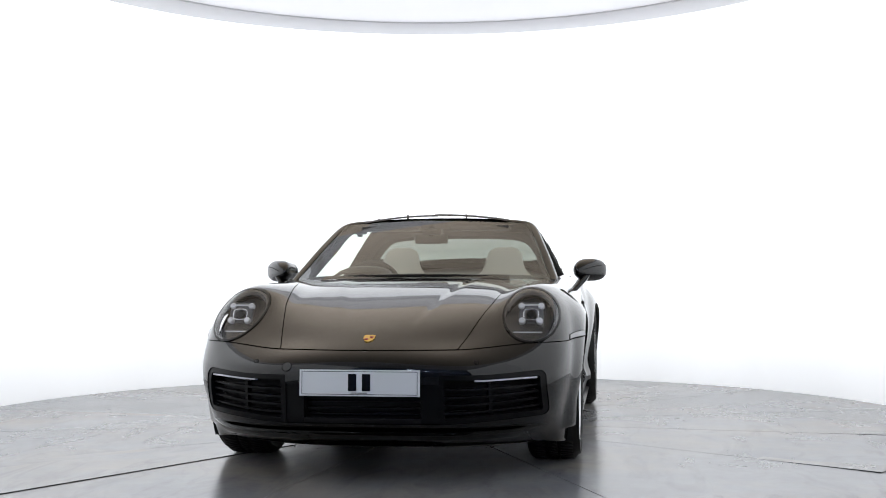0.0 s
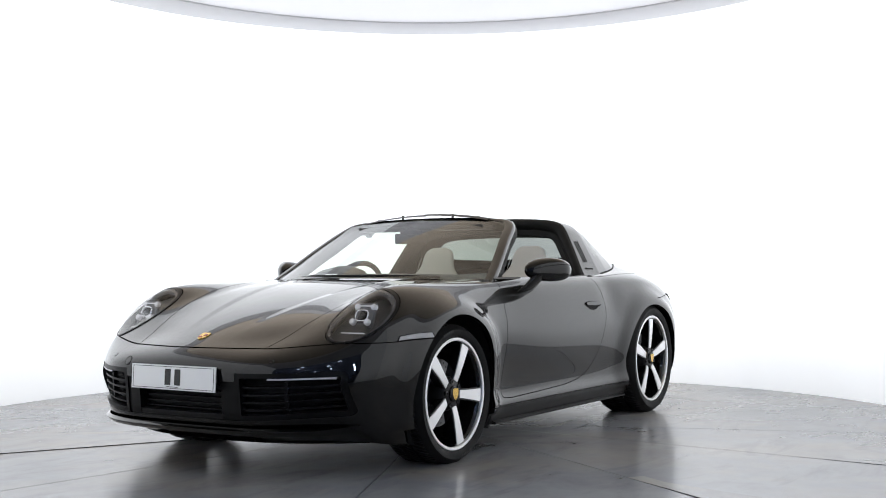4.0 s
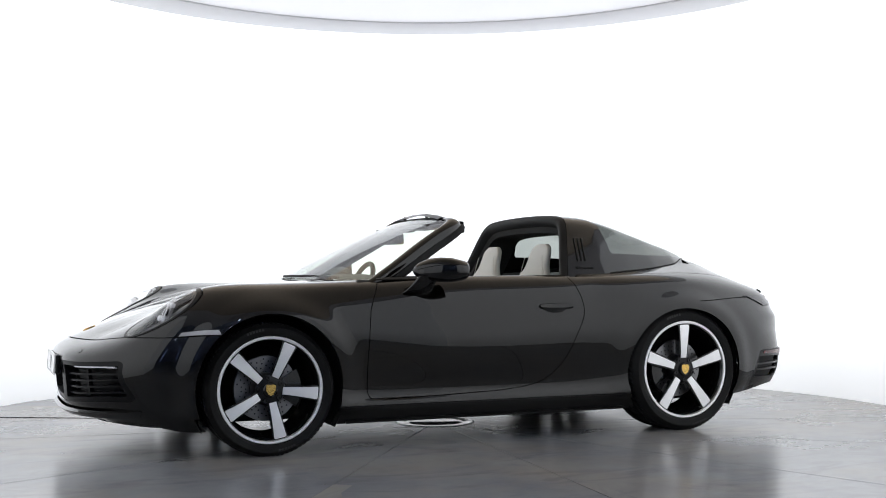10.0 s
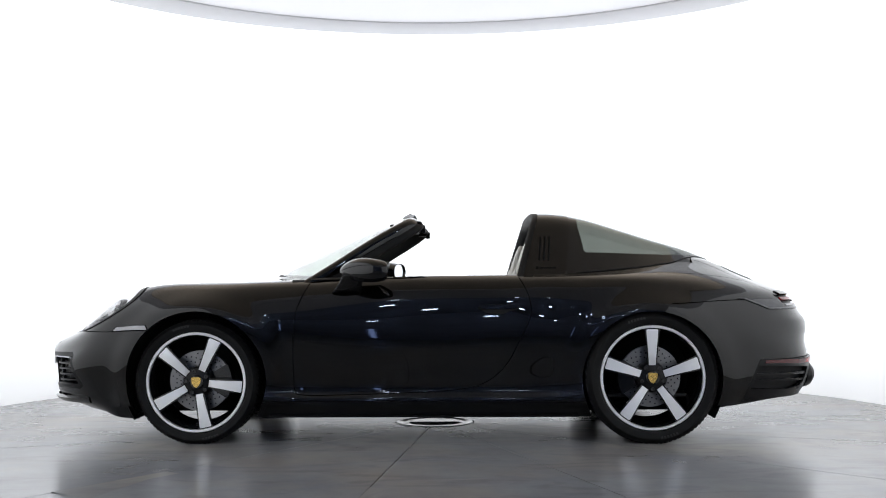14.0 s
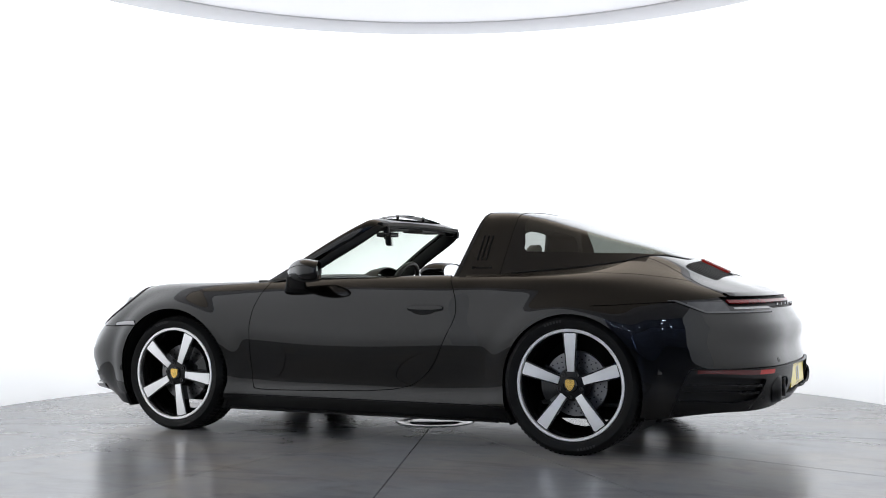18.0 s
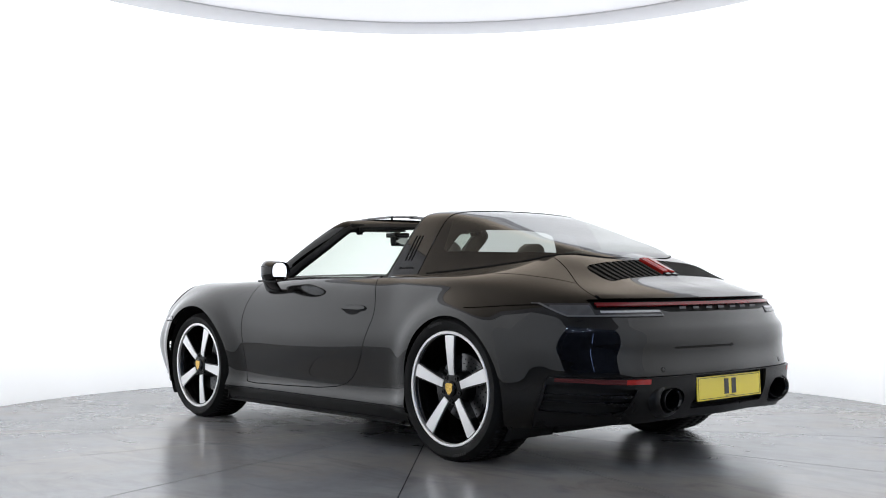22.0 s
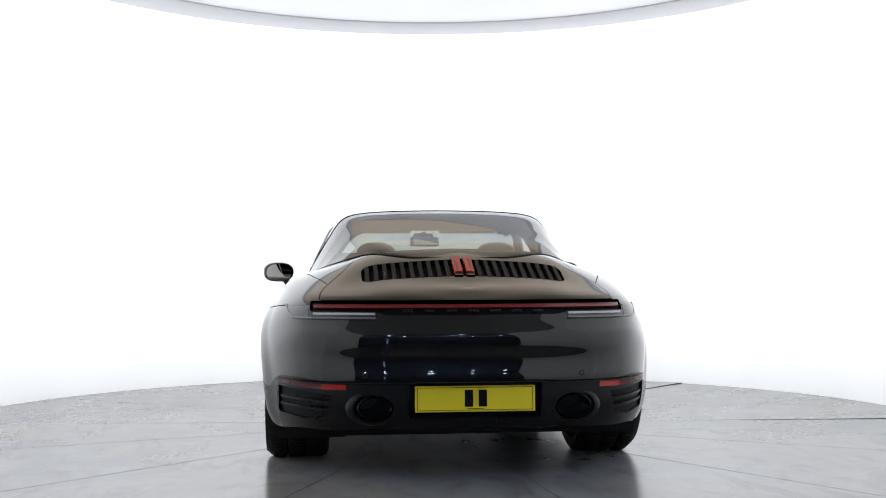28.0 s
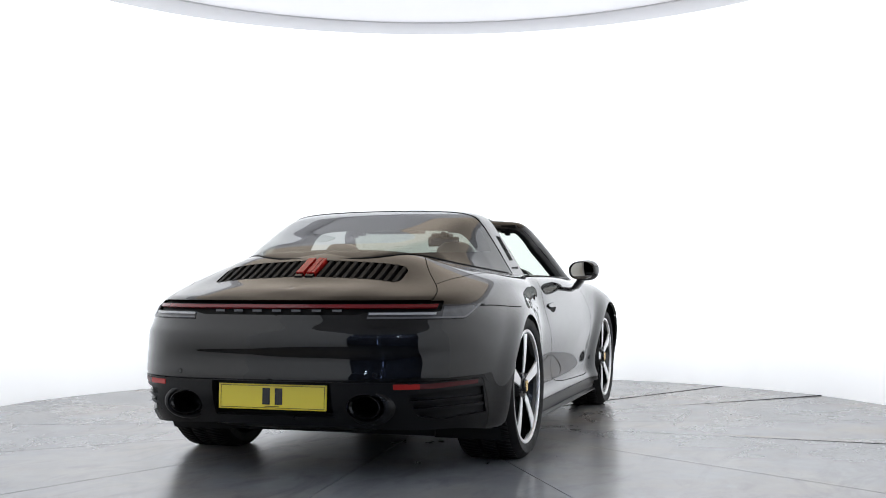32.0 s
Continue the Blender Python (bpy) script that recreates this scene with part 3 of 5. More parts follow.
class Skin:
    """A piece of the body's skin: points, normals and polygons, which cut() trims along a function's zero line."""

    def __init__(self, v=BASE_V, n=BASE_N, f=BASE_F):
        self.v, self.n, self.f = np.array(v), np.array(n), list(f)

    def cut(self, fn):
        """Keeps where fn(x, y, z) > 0."""
        d = fn(self.v[:, 0], self.v[:, 1], self.v[:, 2])
        keep, extra_v, extra_n, made, faces = d > 0, [], [], {}, []
        base = len(self.v)
        for f in self.f:
            inside = [keep[i] for i in f]
            if all(inside):
                faces.append(f)
            elif any(inside):
                poly = []
                for k, i in enumerate(f):
                    j = f[(k + 1) % len(f)]
                    if keep[i]:
                        poly.append(i)
                    if keep[i] != keep[j]:
                        key = (min(i, j), max(i, j))
                        if key not in made:
                            a, b = key
                            t = d[a] / (d[a] - d[b])
                            made[key] = base + len(extra_v)
                            extra_v.append(self.v[a] * (1 - t) + self.v[b] * t)
                            extra_n.append(self.n[a] * (1 - t) + self.n[b] * t)
                        poly.append(made[key])
                if len(poly) > 2:
                    faces.append(tuple(poly))
        v = np.vstack([self.v, extra_v]) if extra_v else self.v
        n = np.vstack([self.n, extra_n]) if extra_n else self.n
        used = sorted({i for f in faces for i in f})
        index = {old: k for k, old in enumerate(used)}
        return Skin(v[used], n[used], [tuple(index[i] for i in f) for f in faces])

    def offset(self, d):
        """Moved along the normals by d metres, or by d(x, y, z)."""
        if callable(d):
            d = d(self.v[:, 0], self.v[:, 1], self.v[:, 2])[:, None]
        return Skin(self.v + self.n * d, self.n, self.f)

    def build(self, name, mat, parent, both=False, side=1, edge=0.014, label="", flip=False):
        """Links the skin, mirrored for the right side, with its rims turned inwards."""
        v, n, f = self.v, self.n, self.f
        q = f[len(f) // 2]
        if np.dot(np.cross(v[q[1]] - v[q[0]], v[q[2]] - v[q[0]]), n[q[0]]) < 0:
            f = [q[::-1] for q in f]
        count = {}
        for q in f:
            for a, b in zip(q, q[1:] + q[:1]):
                count[(a, b)] = 1
        rim = [(a, b) for a, b in count if (b, a) not in count]
        if both:
            rim = [(a, b) for a, b in rim if abs(v[a][1]) > 1e-5 or abs(v[b][1]) > 1e-5]
        vs, ns, fs = list(v), list(n), list(f)
        if edge:
            for a, b in rim:
                k = len(vs)
                e = v[b] - v[a]
                w = np.cross(e, n[a])
                w = w / (np.linalg.norm(w) + 1e-12)
                vs += [v[a], v[b], v[b] - n[b] * edge, v[a] - n[a] * edge]
                ns += [w, w, w, w]
                fs.append((k + 1, k, k + 3, k + 2))
        vs, ns = np.array(vs), np.array(ns)
        sy = np.array((1, -1, 1))
        if both:
            k = len(vs)
            fs = fs + [tuple(i + k for i in q[::-1]) for q in fs]
            vs, ns = np.vstack([vs, vs * sy]), np.vstack([ns, ns * sy])
        elif side < 0:
            fs = [q[::-1] for q in fs]
            vs, ns = vs * sy, ns * sy
        ob = mesh_object(name, vs, fs, mat, parent, label, normals=ns)
        if both:
            bm = bmesh.new()
            bm.from_mesh(ob.data)
            mid = [w for w in bm.verts if abs(w.co.y) < 2e-4]
            bmesh.ops.remove_doubles(bm, verts=mid, dist=3e-4)
            bm.to_mesh(ob.data)
            bm.free()
        return ob


def inside_polygon(points, a, b):
    """Signed distance (inside positive) to a closed polygon, for arrays a, b."""
    pts = np.array(points, float)
    dist = np.full(a.shape, 1e9)
    inside = np.zeros(a.shape, bool)
    for (x0, y0), (x1, y1) in zip(pts, np.roll(pts, -1, axis=0)):
        ex, ey = x1 - x0, y1 - y0
        t = np.clip(((a - x0) * ex + (b - y0) * ey) / (ex * ex + ey * ey), 0, 1)
        dist = np.minimum(dist, np.hypot(a - x0 - t * ex, b - y0 - t * ey))
        if y0 != y1:
            hitx = x0 + (b - y0) / (y1 - y0) * ex
            inside ^= ((y0 > b) != (y1 > b)) & (a < hitx)
    return np.where(inside, dist, -dist)


def curve(points, n=6):
    return [tuple(p) for p in spline(points, n)]


def ramp(x, x0, x1):
    t = np.clip((x - x0) / (x1 - x0), 0, 1)
    return t * t * (3 - 2 * t)


G = 0.0022      # half a shut line
ARCH_F, ARCH_R = (1.225, .338, .377), (-1.225, .335, .372)


def arch_f(x, y, z):
    return np.where(y > .55, np.hypot(x - ARCH_F[0], z - ARCH_F[1]) - ARCH_F[2], 1)


def arch_r(x, y, z):
    return np.where(y > .55, np.hypot(x - ARCH_R[0], z - ARCH_R[1]) - ARCH_R[2], 1)


def front_seam(x, y, z):
    """Above zero over the seam between bumper and bonnet."""
    return z - (.579 + .024 * ramp(y, .38, .75) + .01 * ramp(-x, -1.75, -1.5))


def bonnet_side(x, y, z):
    return np.interp(x, (.60, .80, 1.2, 1.6, 1.9, 2.06, 2.2), (.70, .635, .565, .50, .43, .39, .36)) - y


def bonnet_back(x, y, z):
    return x - (.895 - .27 * (y / .66) ** 2)


def headlight(x, y, z):
    return 1 - np.hypot((y - .692 + (z - .722) * .10) / .128, (z - .722) / .120) + (x < 1.3) * -9


DOOR = [(.612, .93), (.614, .88), (.660, .79), (.686, .724), (.70, .62), (.705, .45), (.702, .30), (.690, .262), (.60, .256)] + \
    [(.245, .264), (-.06, .274), (-.22, .290)] + \
    curve(((-.303, .310), (-.375, .350), (-.457, .436), (-.52, .557), (-.567, .649), (-.583, .725), (-.560, .817), (-.518, .893)), 4) + [(-.508, .93)]


def door_area(x, y, z):
    return np.minimum(inside_polygon(DOOR, x, z), y - .60)


def cockpit(x, y, z):
    """Above zero inside the opening behind the windscreen."""
    side = .748 - .05 * ramp(-x, .55, .85) - .16 * ramp(-x, .85, 1.5)
    return np.minimum(np.minimum(x + 1.52, (.885 - .27 * (y / .66) ** 2) - x), side - y)


def rear_seam(x, y, z):
    return z - (.764 + .004 * ramp(-x, 1.7, 2.1) - .016 * ramp(x, -1.70, -1.33))


LID = curve(((-1.50, .475), (-1.60, .515), (-1.70, .565), (-1.79, .620), (-1.87, .655), (-1.98, .662), (-2.2, .64)), 4) + [(-2.3, 0), (-2.3, -.3), (-1.5, -.3)]


def lid_area(x, y, z):
    return np.minimum(inside_polygon(LID, x, y), -1.52 - x)


def intake(x, y, z):
    """Black intake band across the front bumper."""
    a = np.minimum(.478 - z + .012 * ramp(y, .5, .8), z - (.268 + .02 * ramp(y, .3, .75)))
    corner = .772 + .010 * ramp(-z, -.48, -.28) - y
    rounded = .034 - np.hypot(np.minimum(a - .034, 0), np.minimum(corner - .034, 0)) + np.minimum(np.maximum(np.minimum(a, corner) - .034, 0), 9)
    return np.minimum(rounded, x - 1.78)


def valance(x, y, z):
    """Above zero on the black lower part of the tail."""
    return np.minimum((.448 - .004 * y) - z, -1.80 + (.42 - z) * .45 - x)


def sill_line(x, y, z):
    return .226 - z


def plate_recess(x, y, z):
    return np.minimum(np.minimum(.285 - y, np.minimum(.443 - z, z - .296)), -1.9 - x)


def exhaust_hole(x, y, z):
    return np.minimum(1 - np.hypot((y - .432) / .084, (z - .338) / .056), -1.9 - x)


def proud(d, plus=0.0):
    """The valance stands proud at the back and runs out towards the wheels."""
    return lambda x, y, z: plus + d * (1 - ramp(y, .62, .80))


def side_vent(x, y, z):
    """Dark slots at the corners of the rear valance."""
    return np.minimum(inside_polygon(((.60, .392), (.70, .398), (.85, .408), (.85, .285), (.72, .275), (.63, .30)), y, z), -1.75 - x)


def lid_grille(x, y, z):
    r = .045
    dx, dy = np.maximum(np.abs(x + 1.79) - .085 + r, 0), np.maximum(y - .472 + r, 0)
    return r - np.hypot(dx, dy)


# black backing sheet added behind the panels, keeps shut lines and gaps dark
shell = Skin().cut(lambda x, y, z: -cockpit(x, y, z)).cut(arch_f).cut(arch_r).cut(lambda x, y, z: -headlight(x, y, z)).cut(
    lambda x, y, z: .02 - intake(x, y, z)).cut(lambda x, y, z: -plate_recess(x, y, z)).cut(lambda x, y, z: -exhaust_hole(x, y, z)).cut(
    lambda x, y, z: -lid_grille(x, y, z)).offset(-.016)
shell.build("inner_shell", DARK, car, both=True, edge=0, label="black backing sheet behind the body panels")



def tail_recess(x, y, z):
    """Above zero in the dark recess of the light bar."""
    return np.minimum(np.minimum(z - (.730 + .012 * ramp(y, .36, .44)), .790 - z), np.minimum(.705 - y, -1.77 - x))


body = Skin().cut(lambda x, y, z: -cockpit(x, y, z)).cut(arch_f).cut(arch_r).cut(lambda x, y, z: -tail_recess(x, y, z))
bonnet = body.cut(lambda x, y, z: front_seam(x, y, z) - G).cut(lambda x, y, z: bonnet_side(x, y, z) - G).cut(lambda x, y, z: bonnet_back(x, y, z))
bonnet.build("bonnet", PAINT, car, both=True)
bumper_f = body.cut(lambda x, y, z: -front_seam(x, y, z) - G).cut(lambda x, y, z: x - 1.24).cut(lambda x, y, z: -intake(x, y, z))
bumper_f.build("front_bumper", PAINT, car, both=True)
fender = body.cut(lambda x, y, z: np.where(x > 1.24, front_seam(x, y, z) - G, 1)).cut(lambda x, y, z: np.where(x > .3, -bonnet_side(x, y, z) - G, 1)).cut(
    lambda x, y, z: x - .50).cut(lambda x, y, z: -door_area(x, y, z) - G).cut(lambda x, y, z: -headlight(x, y, z) - .02).cut(
    lambda x, y, z: np.where(x < 1.225, -sill_line(x, y, z) - G, 1)).cut(lambda x, y, z: np.where(z < .8, x - .60, 1))
door = body.cut(lambda x, y, z: door_area(x, y, z) - G)
def deck_line(x, y, z):
    """Above zero inside the deck that lifts with the rear glass."""
    return np.interp(x, (-2.2, -1.86, -1.78, -1.6, -1.4, -1.2, -.80, -.5), (.50, .60, .635, .69, .725, .748, .770, .775)) - y


quarter = body.cut(lambda x, y, z: np.where(z < .5, .60 - x, -x)).cut(lambda x, y, z: -door_area(x, y, z) - G).cut(
    lambda x, y, z: np.where(x < -1.33, rear_seam(x, y, z) - G, 1)).cut(lambda x, y, z: -lid_area(x, y, z) - G).cut(
    lambda x, y, z: -sill_line(x, y, z) - G)
sill = body.cut(lambda x, y, z: sill_line(x, y, z) - G).cut(lambda x, y, z: .9 - np.abs(x))
bumper_r = body.cut(lambda x, y, z: -rear_seam(x, y, z) - G).cut(lambda x, y, z: -1.33 - x)
rear_valance = bumper_r.cut(lambda x, y, z: valance(x, y, z) - .002).cut(lambda x, y, z: -plate_recess(x, y, z)).cut(
    lambda x, y, z: -exhaust_hole(x, y, z)).cut(lambda x, y, z: -side_vent(x, y, z))
bumper_r = bumper_r.cut(lambda x, y, z: -valance(x, y, z))
lid = body.cut(lambda x, y, z: lid_area(x, y, z) - G).cut(lambda x, y, z: rear_seam(x, y, z) - .02)
lid_inner = lid.cut(lid_grille)
lid = lid.cut(lambda x, y, z: -lid_grille(x, y, z))
bumper_r.build("rear_bumper", PAINT, car, both=True)
rear_valance.offset(proud(.018)).build("rear_valance", BLACK_TRIM, car, both=True, label="satin black lower rear valance")

lid.build("engine_lid", PAINT, car, both=True, edge=.034)
doors = {}
for s in (1, -1):
    fender.build("front_fender", PAINT, car, side=s)
    doors[s] = door.build("door", PAINT, car, side=s)
    quarter.cut(lambda x, y, z: -deck_line(x, y, z) - G).build("rear_fender", PAINT, car, side=s)
    quarter.cut(lambda x, y, z: deck_line(x, y, z) - G).cut(lambda x, y, z: -.60 - x).build("rear_deck", PAINT, car, side=s)
    sill.build("side_sill", SILL, car, side=s, label="black side sill")


# ---- wheels ----
def wheel(x, side, tyre_r, rim_r, width, face_y, turn, caliper_turn, disc_r):
    """A wheel with tyre, polished five-spoke rim, drilled disc and caliper; y outwards in its own space."""
    w = new("wheel")
    w.parent = car
    w.matrix_basis = pose(x, side * face_y, tyre_r - .004, 0, 0, 0 if side > 0 else 180)
    h = width
    lathe_part("tyre", [(rim_r - .006, -.012), (rim_r + .004, .004), (rim_r + .018, .012), ((rim_r + tyre_r) / 2 + .008, .016), (tyre_r - .022, .006),
                        (tyre_r - .008, -.010), (tyre_r - .002, -.028), (tyre_r, -.06), (tyre_r, -.06 - .02), (tyre_r - .007, -.083), (tyre_r - .007, -.091), (tyre_r, -.094),
                        (tyre_r, -h / 2 - .03), (tyre_r - .007, -h / 2 - .027), (tyre_r - .007, -h / 2 - .019), (tyre_r, -h / 2 - .016),
                        (tyre_r, -h + .035), (tyre_r - .008, -h + .012), (tyre_r - .03, -h), (rim_r + .01, -h + .005), (rim_r - .006, -h + .02)],
               TYRE, w, segs=96, closed=False, label="black low-profile tyre")
    verts, faces = [], []
    for row, (y0, y1) in enumerate(((-.018, -.078), (-.097, -h / 2 - .014), (-h / 2 - .033, -h + .030))):
        for k in range(84):
            a = 2 * math.pi * (k + .5 * (row % 2)) / 84
            base = len(verts)
            for dy, da in ((y0, 0.0), (y1, .05), (y1, .092), (y0, .042)):
                for rr in (tyre_r - .006, tyre_r + (.0018 if dy != -.018 else -.001)):
                    verts.append((rr * math.cos(a + da), dy, rr * math.sin(a + da)))
            faces += [(base + 1, base + 3, base + 5, base + 7)] + [(base + 2 * q, base + (2 * q + 2) % 8, base + (2 * q + 3) % 8, base + 2 * q + 1) for q in range(4)]
    tread = mesh_object("tread_block", verts, faces, TYRE, w, "black tread blocks")
    tagged(tread, kind="stuff")
    for start in (8, 188):          # raised maker's marks as plain bars
        marks = bmesh.new()
        for k in range(6):
            rr = rim_r + (tyre_r - rim_r) * .55
            bmesh.ops.create_cube(marks, size=1, matrix=Matrix.Rotation(radians(start + 3.0 * k), 4, "Y") @ Matrix.Translation((0, .0152, rr)) @ Matrix.Diagonal((.011, .0024, .013, 1)))
        part("sidewall_lettering", marks, MARKS, w, "faint raised bars on the tyre wall")
    lathe_part("rim_barrel", [(rim_r - .004, -.004), (rim_r - .012, -.010), (rim_r - .022, -.03), (rim_r - .03, -.08), (rim_r - .045, -h + .05), (rim_r - .01, -h + .02)],
               WHEEL_BLACK, w, segs=80, label="gloss black rim barrel")
    lathe_part("rim_lip", [(rim_r + .002, -.004), (rim_r + .003, .004), (rim_r, .0065), (rim_r - .0105, .0055), (rim_r - .0135, .001), (rim_r - .0135, -.01)],
               POLISHED, w, segs=96, label="polished rim lip")
    lathe_part("hub", [(0, -.012), (.05, -.012), (.074, -.020), (.083, -.034), (.085, -.10), (0, -.10)], BLACK_TRIM, w, segs=40, label="black wheel hub")
    lathe_part("centre_cap", [(0, .003), (.031, .002), (.037, -.003), (.039, -.013)], BLACK_GLOSS, w, segs=32)
    bm = bmesh.new()
    shield = [(-.019, .018), (-.010, .0215), (0, .020), (.010, .0215), (.019, .018), (.018, -.002), (.010, -.016), (0, -.023), (-.010, -.016), (-.018, -.002)]
    vs = [bm.verts.new((px * 1.3, .0045, pz * 1.3)) for px, pz in shield]
    bm.faces.new(vs[::-1])
    ex = bmesh.ops.extrude_face_region(bm, geom=bm.faces[:])
    bmesh.ops.translate(bm, vec=(0, -.004, 0), verts=[q for q in ex["geom"] if isinstance(q, bmesh.types.BMVert)])
    bmesh.ops.recalc_face_normals(bm, faces=bm.faces)
    part("badge", bm, GOLD, w, "small gold shield badge")
    for k in range(5):
        a = turn + 72 * k
        rot = Matrix.Rotation(radians(-a), 4, "Y")
        # spoke: a black flaring beam with a polished face
        stations = ((.066, .0185, -.014), (.10, .0200, -.0095), (.15, .0235, -.006), (.20, .0275, -.003), (rim_r - .028, .0315, -.002))
        bm = bmesh.new()
        rings = []
        for r, hw, y in stations:
            hb = hw + .007
            rings.append([bm.verts.new((r, y - .0035, hb)), bm.verts.new((r, y - .055, hb * .8)), bm.verts.new((r, y - .055, -hb * .8)), bm.verts.new((r, y - .0035, -hb))])
        rings.append([bm.verts.new((rim_r - .010, -.012, .048)), bm.verts.new((rim_r - .022, -.065, .042)), bm.verts.new((rim_r - .022, -.065, -.042)), bm.verts.new((rim_r - .010, -.012, -.048))])
        for r0, r1 in zip(rings, rings[1:]):
            for q in range(4):
                bm.faces.new((r0[q], r0[(q + 1) % 4], r1[(q + 1) % 4], r1[q]))
        bm.faces.new(rings[0])
        bmesh.ops.recalc_face_normals(bm, faces=bm.faces)
        spoke = part("spoke", bm, WHEEL_BLACK, w, "gloss black spoke", 30)
        spoke.matrix_basis = rot
        bm = bmesh.new()
        rows = [[bm.verts.new((r, y + .001, hw)), bm.verts.new((r, y + .001, -hw))] for r, hw, y in stations]
        tip = stations[-1]
        for out, narrow in ((.0045, .0008), (.0075, .0035), (.0085, .0075)):
            rows.append([bm.verts.new((tip[0] + out, tip[2] + .001, z * (tip[1] - narrow))) for z in (1, -1)])
        for r0, r1 in zip(rows, rows[1:]):
            bm.faces.new((r0[0], r0[1], r1[1], r1[0]))
        ex = bmesh.ops.extrude_face_region(bm, geom=bm.faces[:])
        bmesh.ops.translate(bm, vec=(0, -.006, 0), verts=[q for q in ex["geom"] if isinstance(q, bmesh.types.BMVert)])
        bmesh.ops.recalc_face_normals(bm, faces=bm.faces)
        part("spoke_face", bm, POLISHED, w, "polished spoke face", 30).matrix_basis = rot
        b = Matrix.Rotation(radians(-(a + 36)), 4, "Y") @ Matrix.Translation((.060, -.018, 0))
        lathe_part("wheel_bolt", [(0, .004), (.006, .004), (.0065, .010), (.011, .010), (.0125, .006), (.013, -.012)], WHEEL_BLACK, w, segs=12, m=b)
    # brake
    br = lathe_part("brake_disc", [(.085, -.098), (disc_r, -.098), (disc_r, -.13), (.085, -.13)], DISC, w, segs=72, closed=True, label="grey drilled brake disc")
    bm = bmesh.new()
    for k in range(72):
        a, r = 2 * math.pi * k / 72, .105 + (disc_r - .12) * ((k * 7) % 5) / 4.0
        bmesh.ops.create_circle(bm, cap_ends=True, radius=.0042, segments=8, matrix=Matrix.Translation((r * math.cos(a), -.0972, r * math.sin(a))) @ Matrix.Rotation(radians(90), 4, "X"))
    tagged(part("drill_hole", bm, DARK, w), kind="stuff")
    lathe_part("disc_bell", [(.0, -.090), (.080, -.092), (.088, -.10), (.088, -.12)], WHEEL_BLACK, w, segs=40)
    cv, cf = lathe([(disc_r - .075, -.075), (disc_r + .012, -.075), (disc_r + .018, -.085), (disc_r + .018, -.15), (disc_r - .075, -.15)], 16, "y", True, (-32, 32))
    bm = bmesh.new()
    vs = [bm.verts.new(p) for p in cv]
    for q in cf:
        bm.faces.new([vs[i] for i in q])
    bm.faces.new(vs[:5])
    bm.faces.new(vs[-5:][::-1])
    bmesh.ops.recalc_face_normals(bm, faces=bm.faces)
    part("brake_caliper", bm, BLACK_GLOSS, w, "gloss black brake caliper", 30, Matrix.Rotation(radians(-caliper_turn), 4, "Y"))
    tagged(w, "black five-spoke wheel with polished spoke faces and rim lip")
    return w


for s in (1, -1):
    # turn: spoke angle from the car's front, counted upwards
    wheel(1.225, s, .336, .267, .235, .882, 186 if s > 0 else 6, 180 if s > 0 else 0, .165)
    wheel(-1.225, s, .356, .278, .290, .908, 90, 0 if s > 0 else 180, .165)

for s in (1, -1):
    for cx, cz, cr in ((1.225, .34, .40), (-1.225, .34, .395)):
        lathe_part("wheel_liner", [(cr, .0), (cr, -.33), (.05, -.33)], DARK, car, segs=48, arc=(-32, 212), m=pose(cx, s * .87, cz, 0, 0, 0 if s > 0 else 180),
                   label="black wheel arch liner")
part("underbody", box_bm(3.2, 1.10, .05, .01, (0, 0, .165)), DARK, car, label="black underbody panel")


# ---- windscreen, roll bar and rear glass ----
def loft(rows, close=False):
    """Grid of points (rows x columns x 3) to verts, faces."""
    r = np.array(rows, float)
    n, m = r.shape[:2]
    f = [(i * m + j, i * m + (j + 1) % m, (i + 1) * m + (j + 1) % m, (i + 1) * m + j) for i in range(n - 1) for j in range(m if close else m - 1)]
    return r.reshape(-1, 3), f


def loft_part(name, rows, mat, parent, close=False, caps=False, label="", smooth=40, thick=0.0):
    v, f = loft(rows, close)
    bm = bmesh.new()
    vs = [bm.verts.new(p) for p in v]
    for q in f:
        bm.faces.new([vs[i] for i in q])
    m = len(rows[0])
    if caps:
        bm.faces.new(vs[:m][::-1])
        bm.faces.new(vs[-m:])
    bmesh.ops.recalc_face_normals(bm, faces=bm.faces)
    if thick:
        bm.normal_update()
        bmesh.ops.solidify(bm, geom=bm.faces[:], thickness=thick)
    return part(name, bm, mat, parent, label, smooth)


half = spline(((.66, .765, .872), (.50, .722, .972), (.36, .680, 1.064), (.22, .636, 1.150), (.140, .607, 1.196), (.098, .570, 1.224), (.086, .50, 1.238),
               (.092, .36, 1.247), (.108, .18, 1.253), (.115, 0, 1.255)), 6)
FRAME = np.concatenate([half, half[-2::-1] * (1, -1, 1)])
outer_rows, seal_rows = [], []
for p in FRAME:
    w = min(1.0, max(0.0, (1.235 - p[2]) / .10))         # 1 on the pillars, 0 on the header
    g = np.array((.55, 0, 1.03)) - p
    g /= np.linalg.norm(g)
    b = w * np.array((-.52, -.10 * np.sign(p[1]), -.84)) + (1 - w) * np.array((-.86, 0, -.50))
    b /= np.linalg.norm(b)
    o = lambda s, t: p + g * s + b * t
    outer_rows.append([o(.050, .012), o(.046, .001), o(.020, -.003), o(.002, .006), o(-.006, .022), o(-.006, .045), o(.0, .060), o(.02, .062), o(.045, .03)])
    seal_rows.append([o(.002, .060), o(-.003, .075), o(.004, .097), o(.022, .107), o(.045, .097), o(.056, .06), o(.05, .03)])
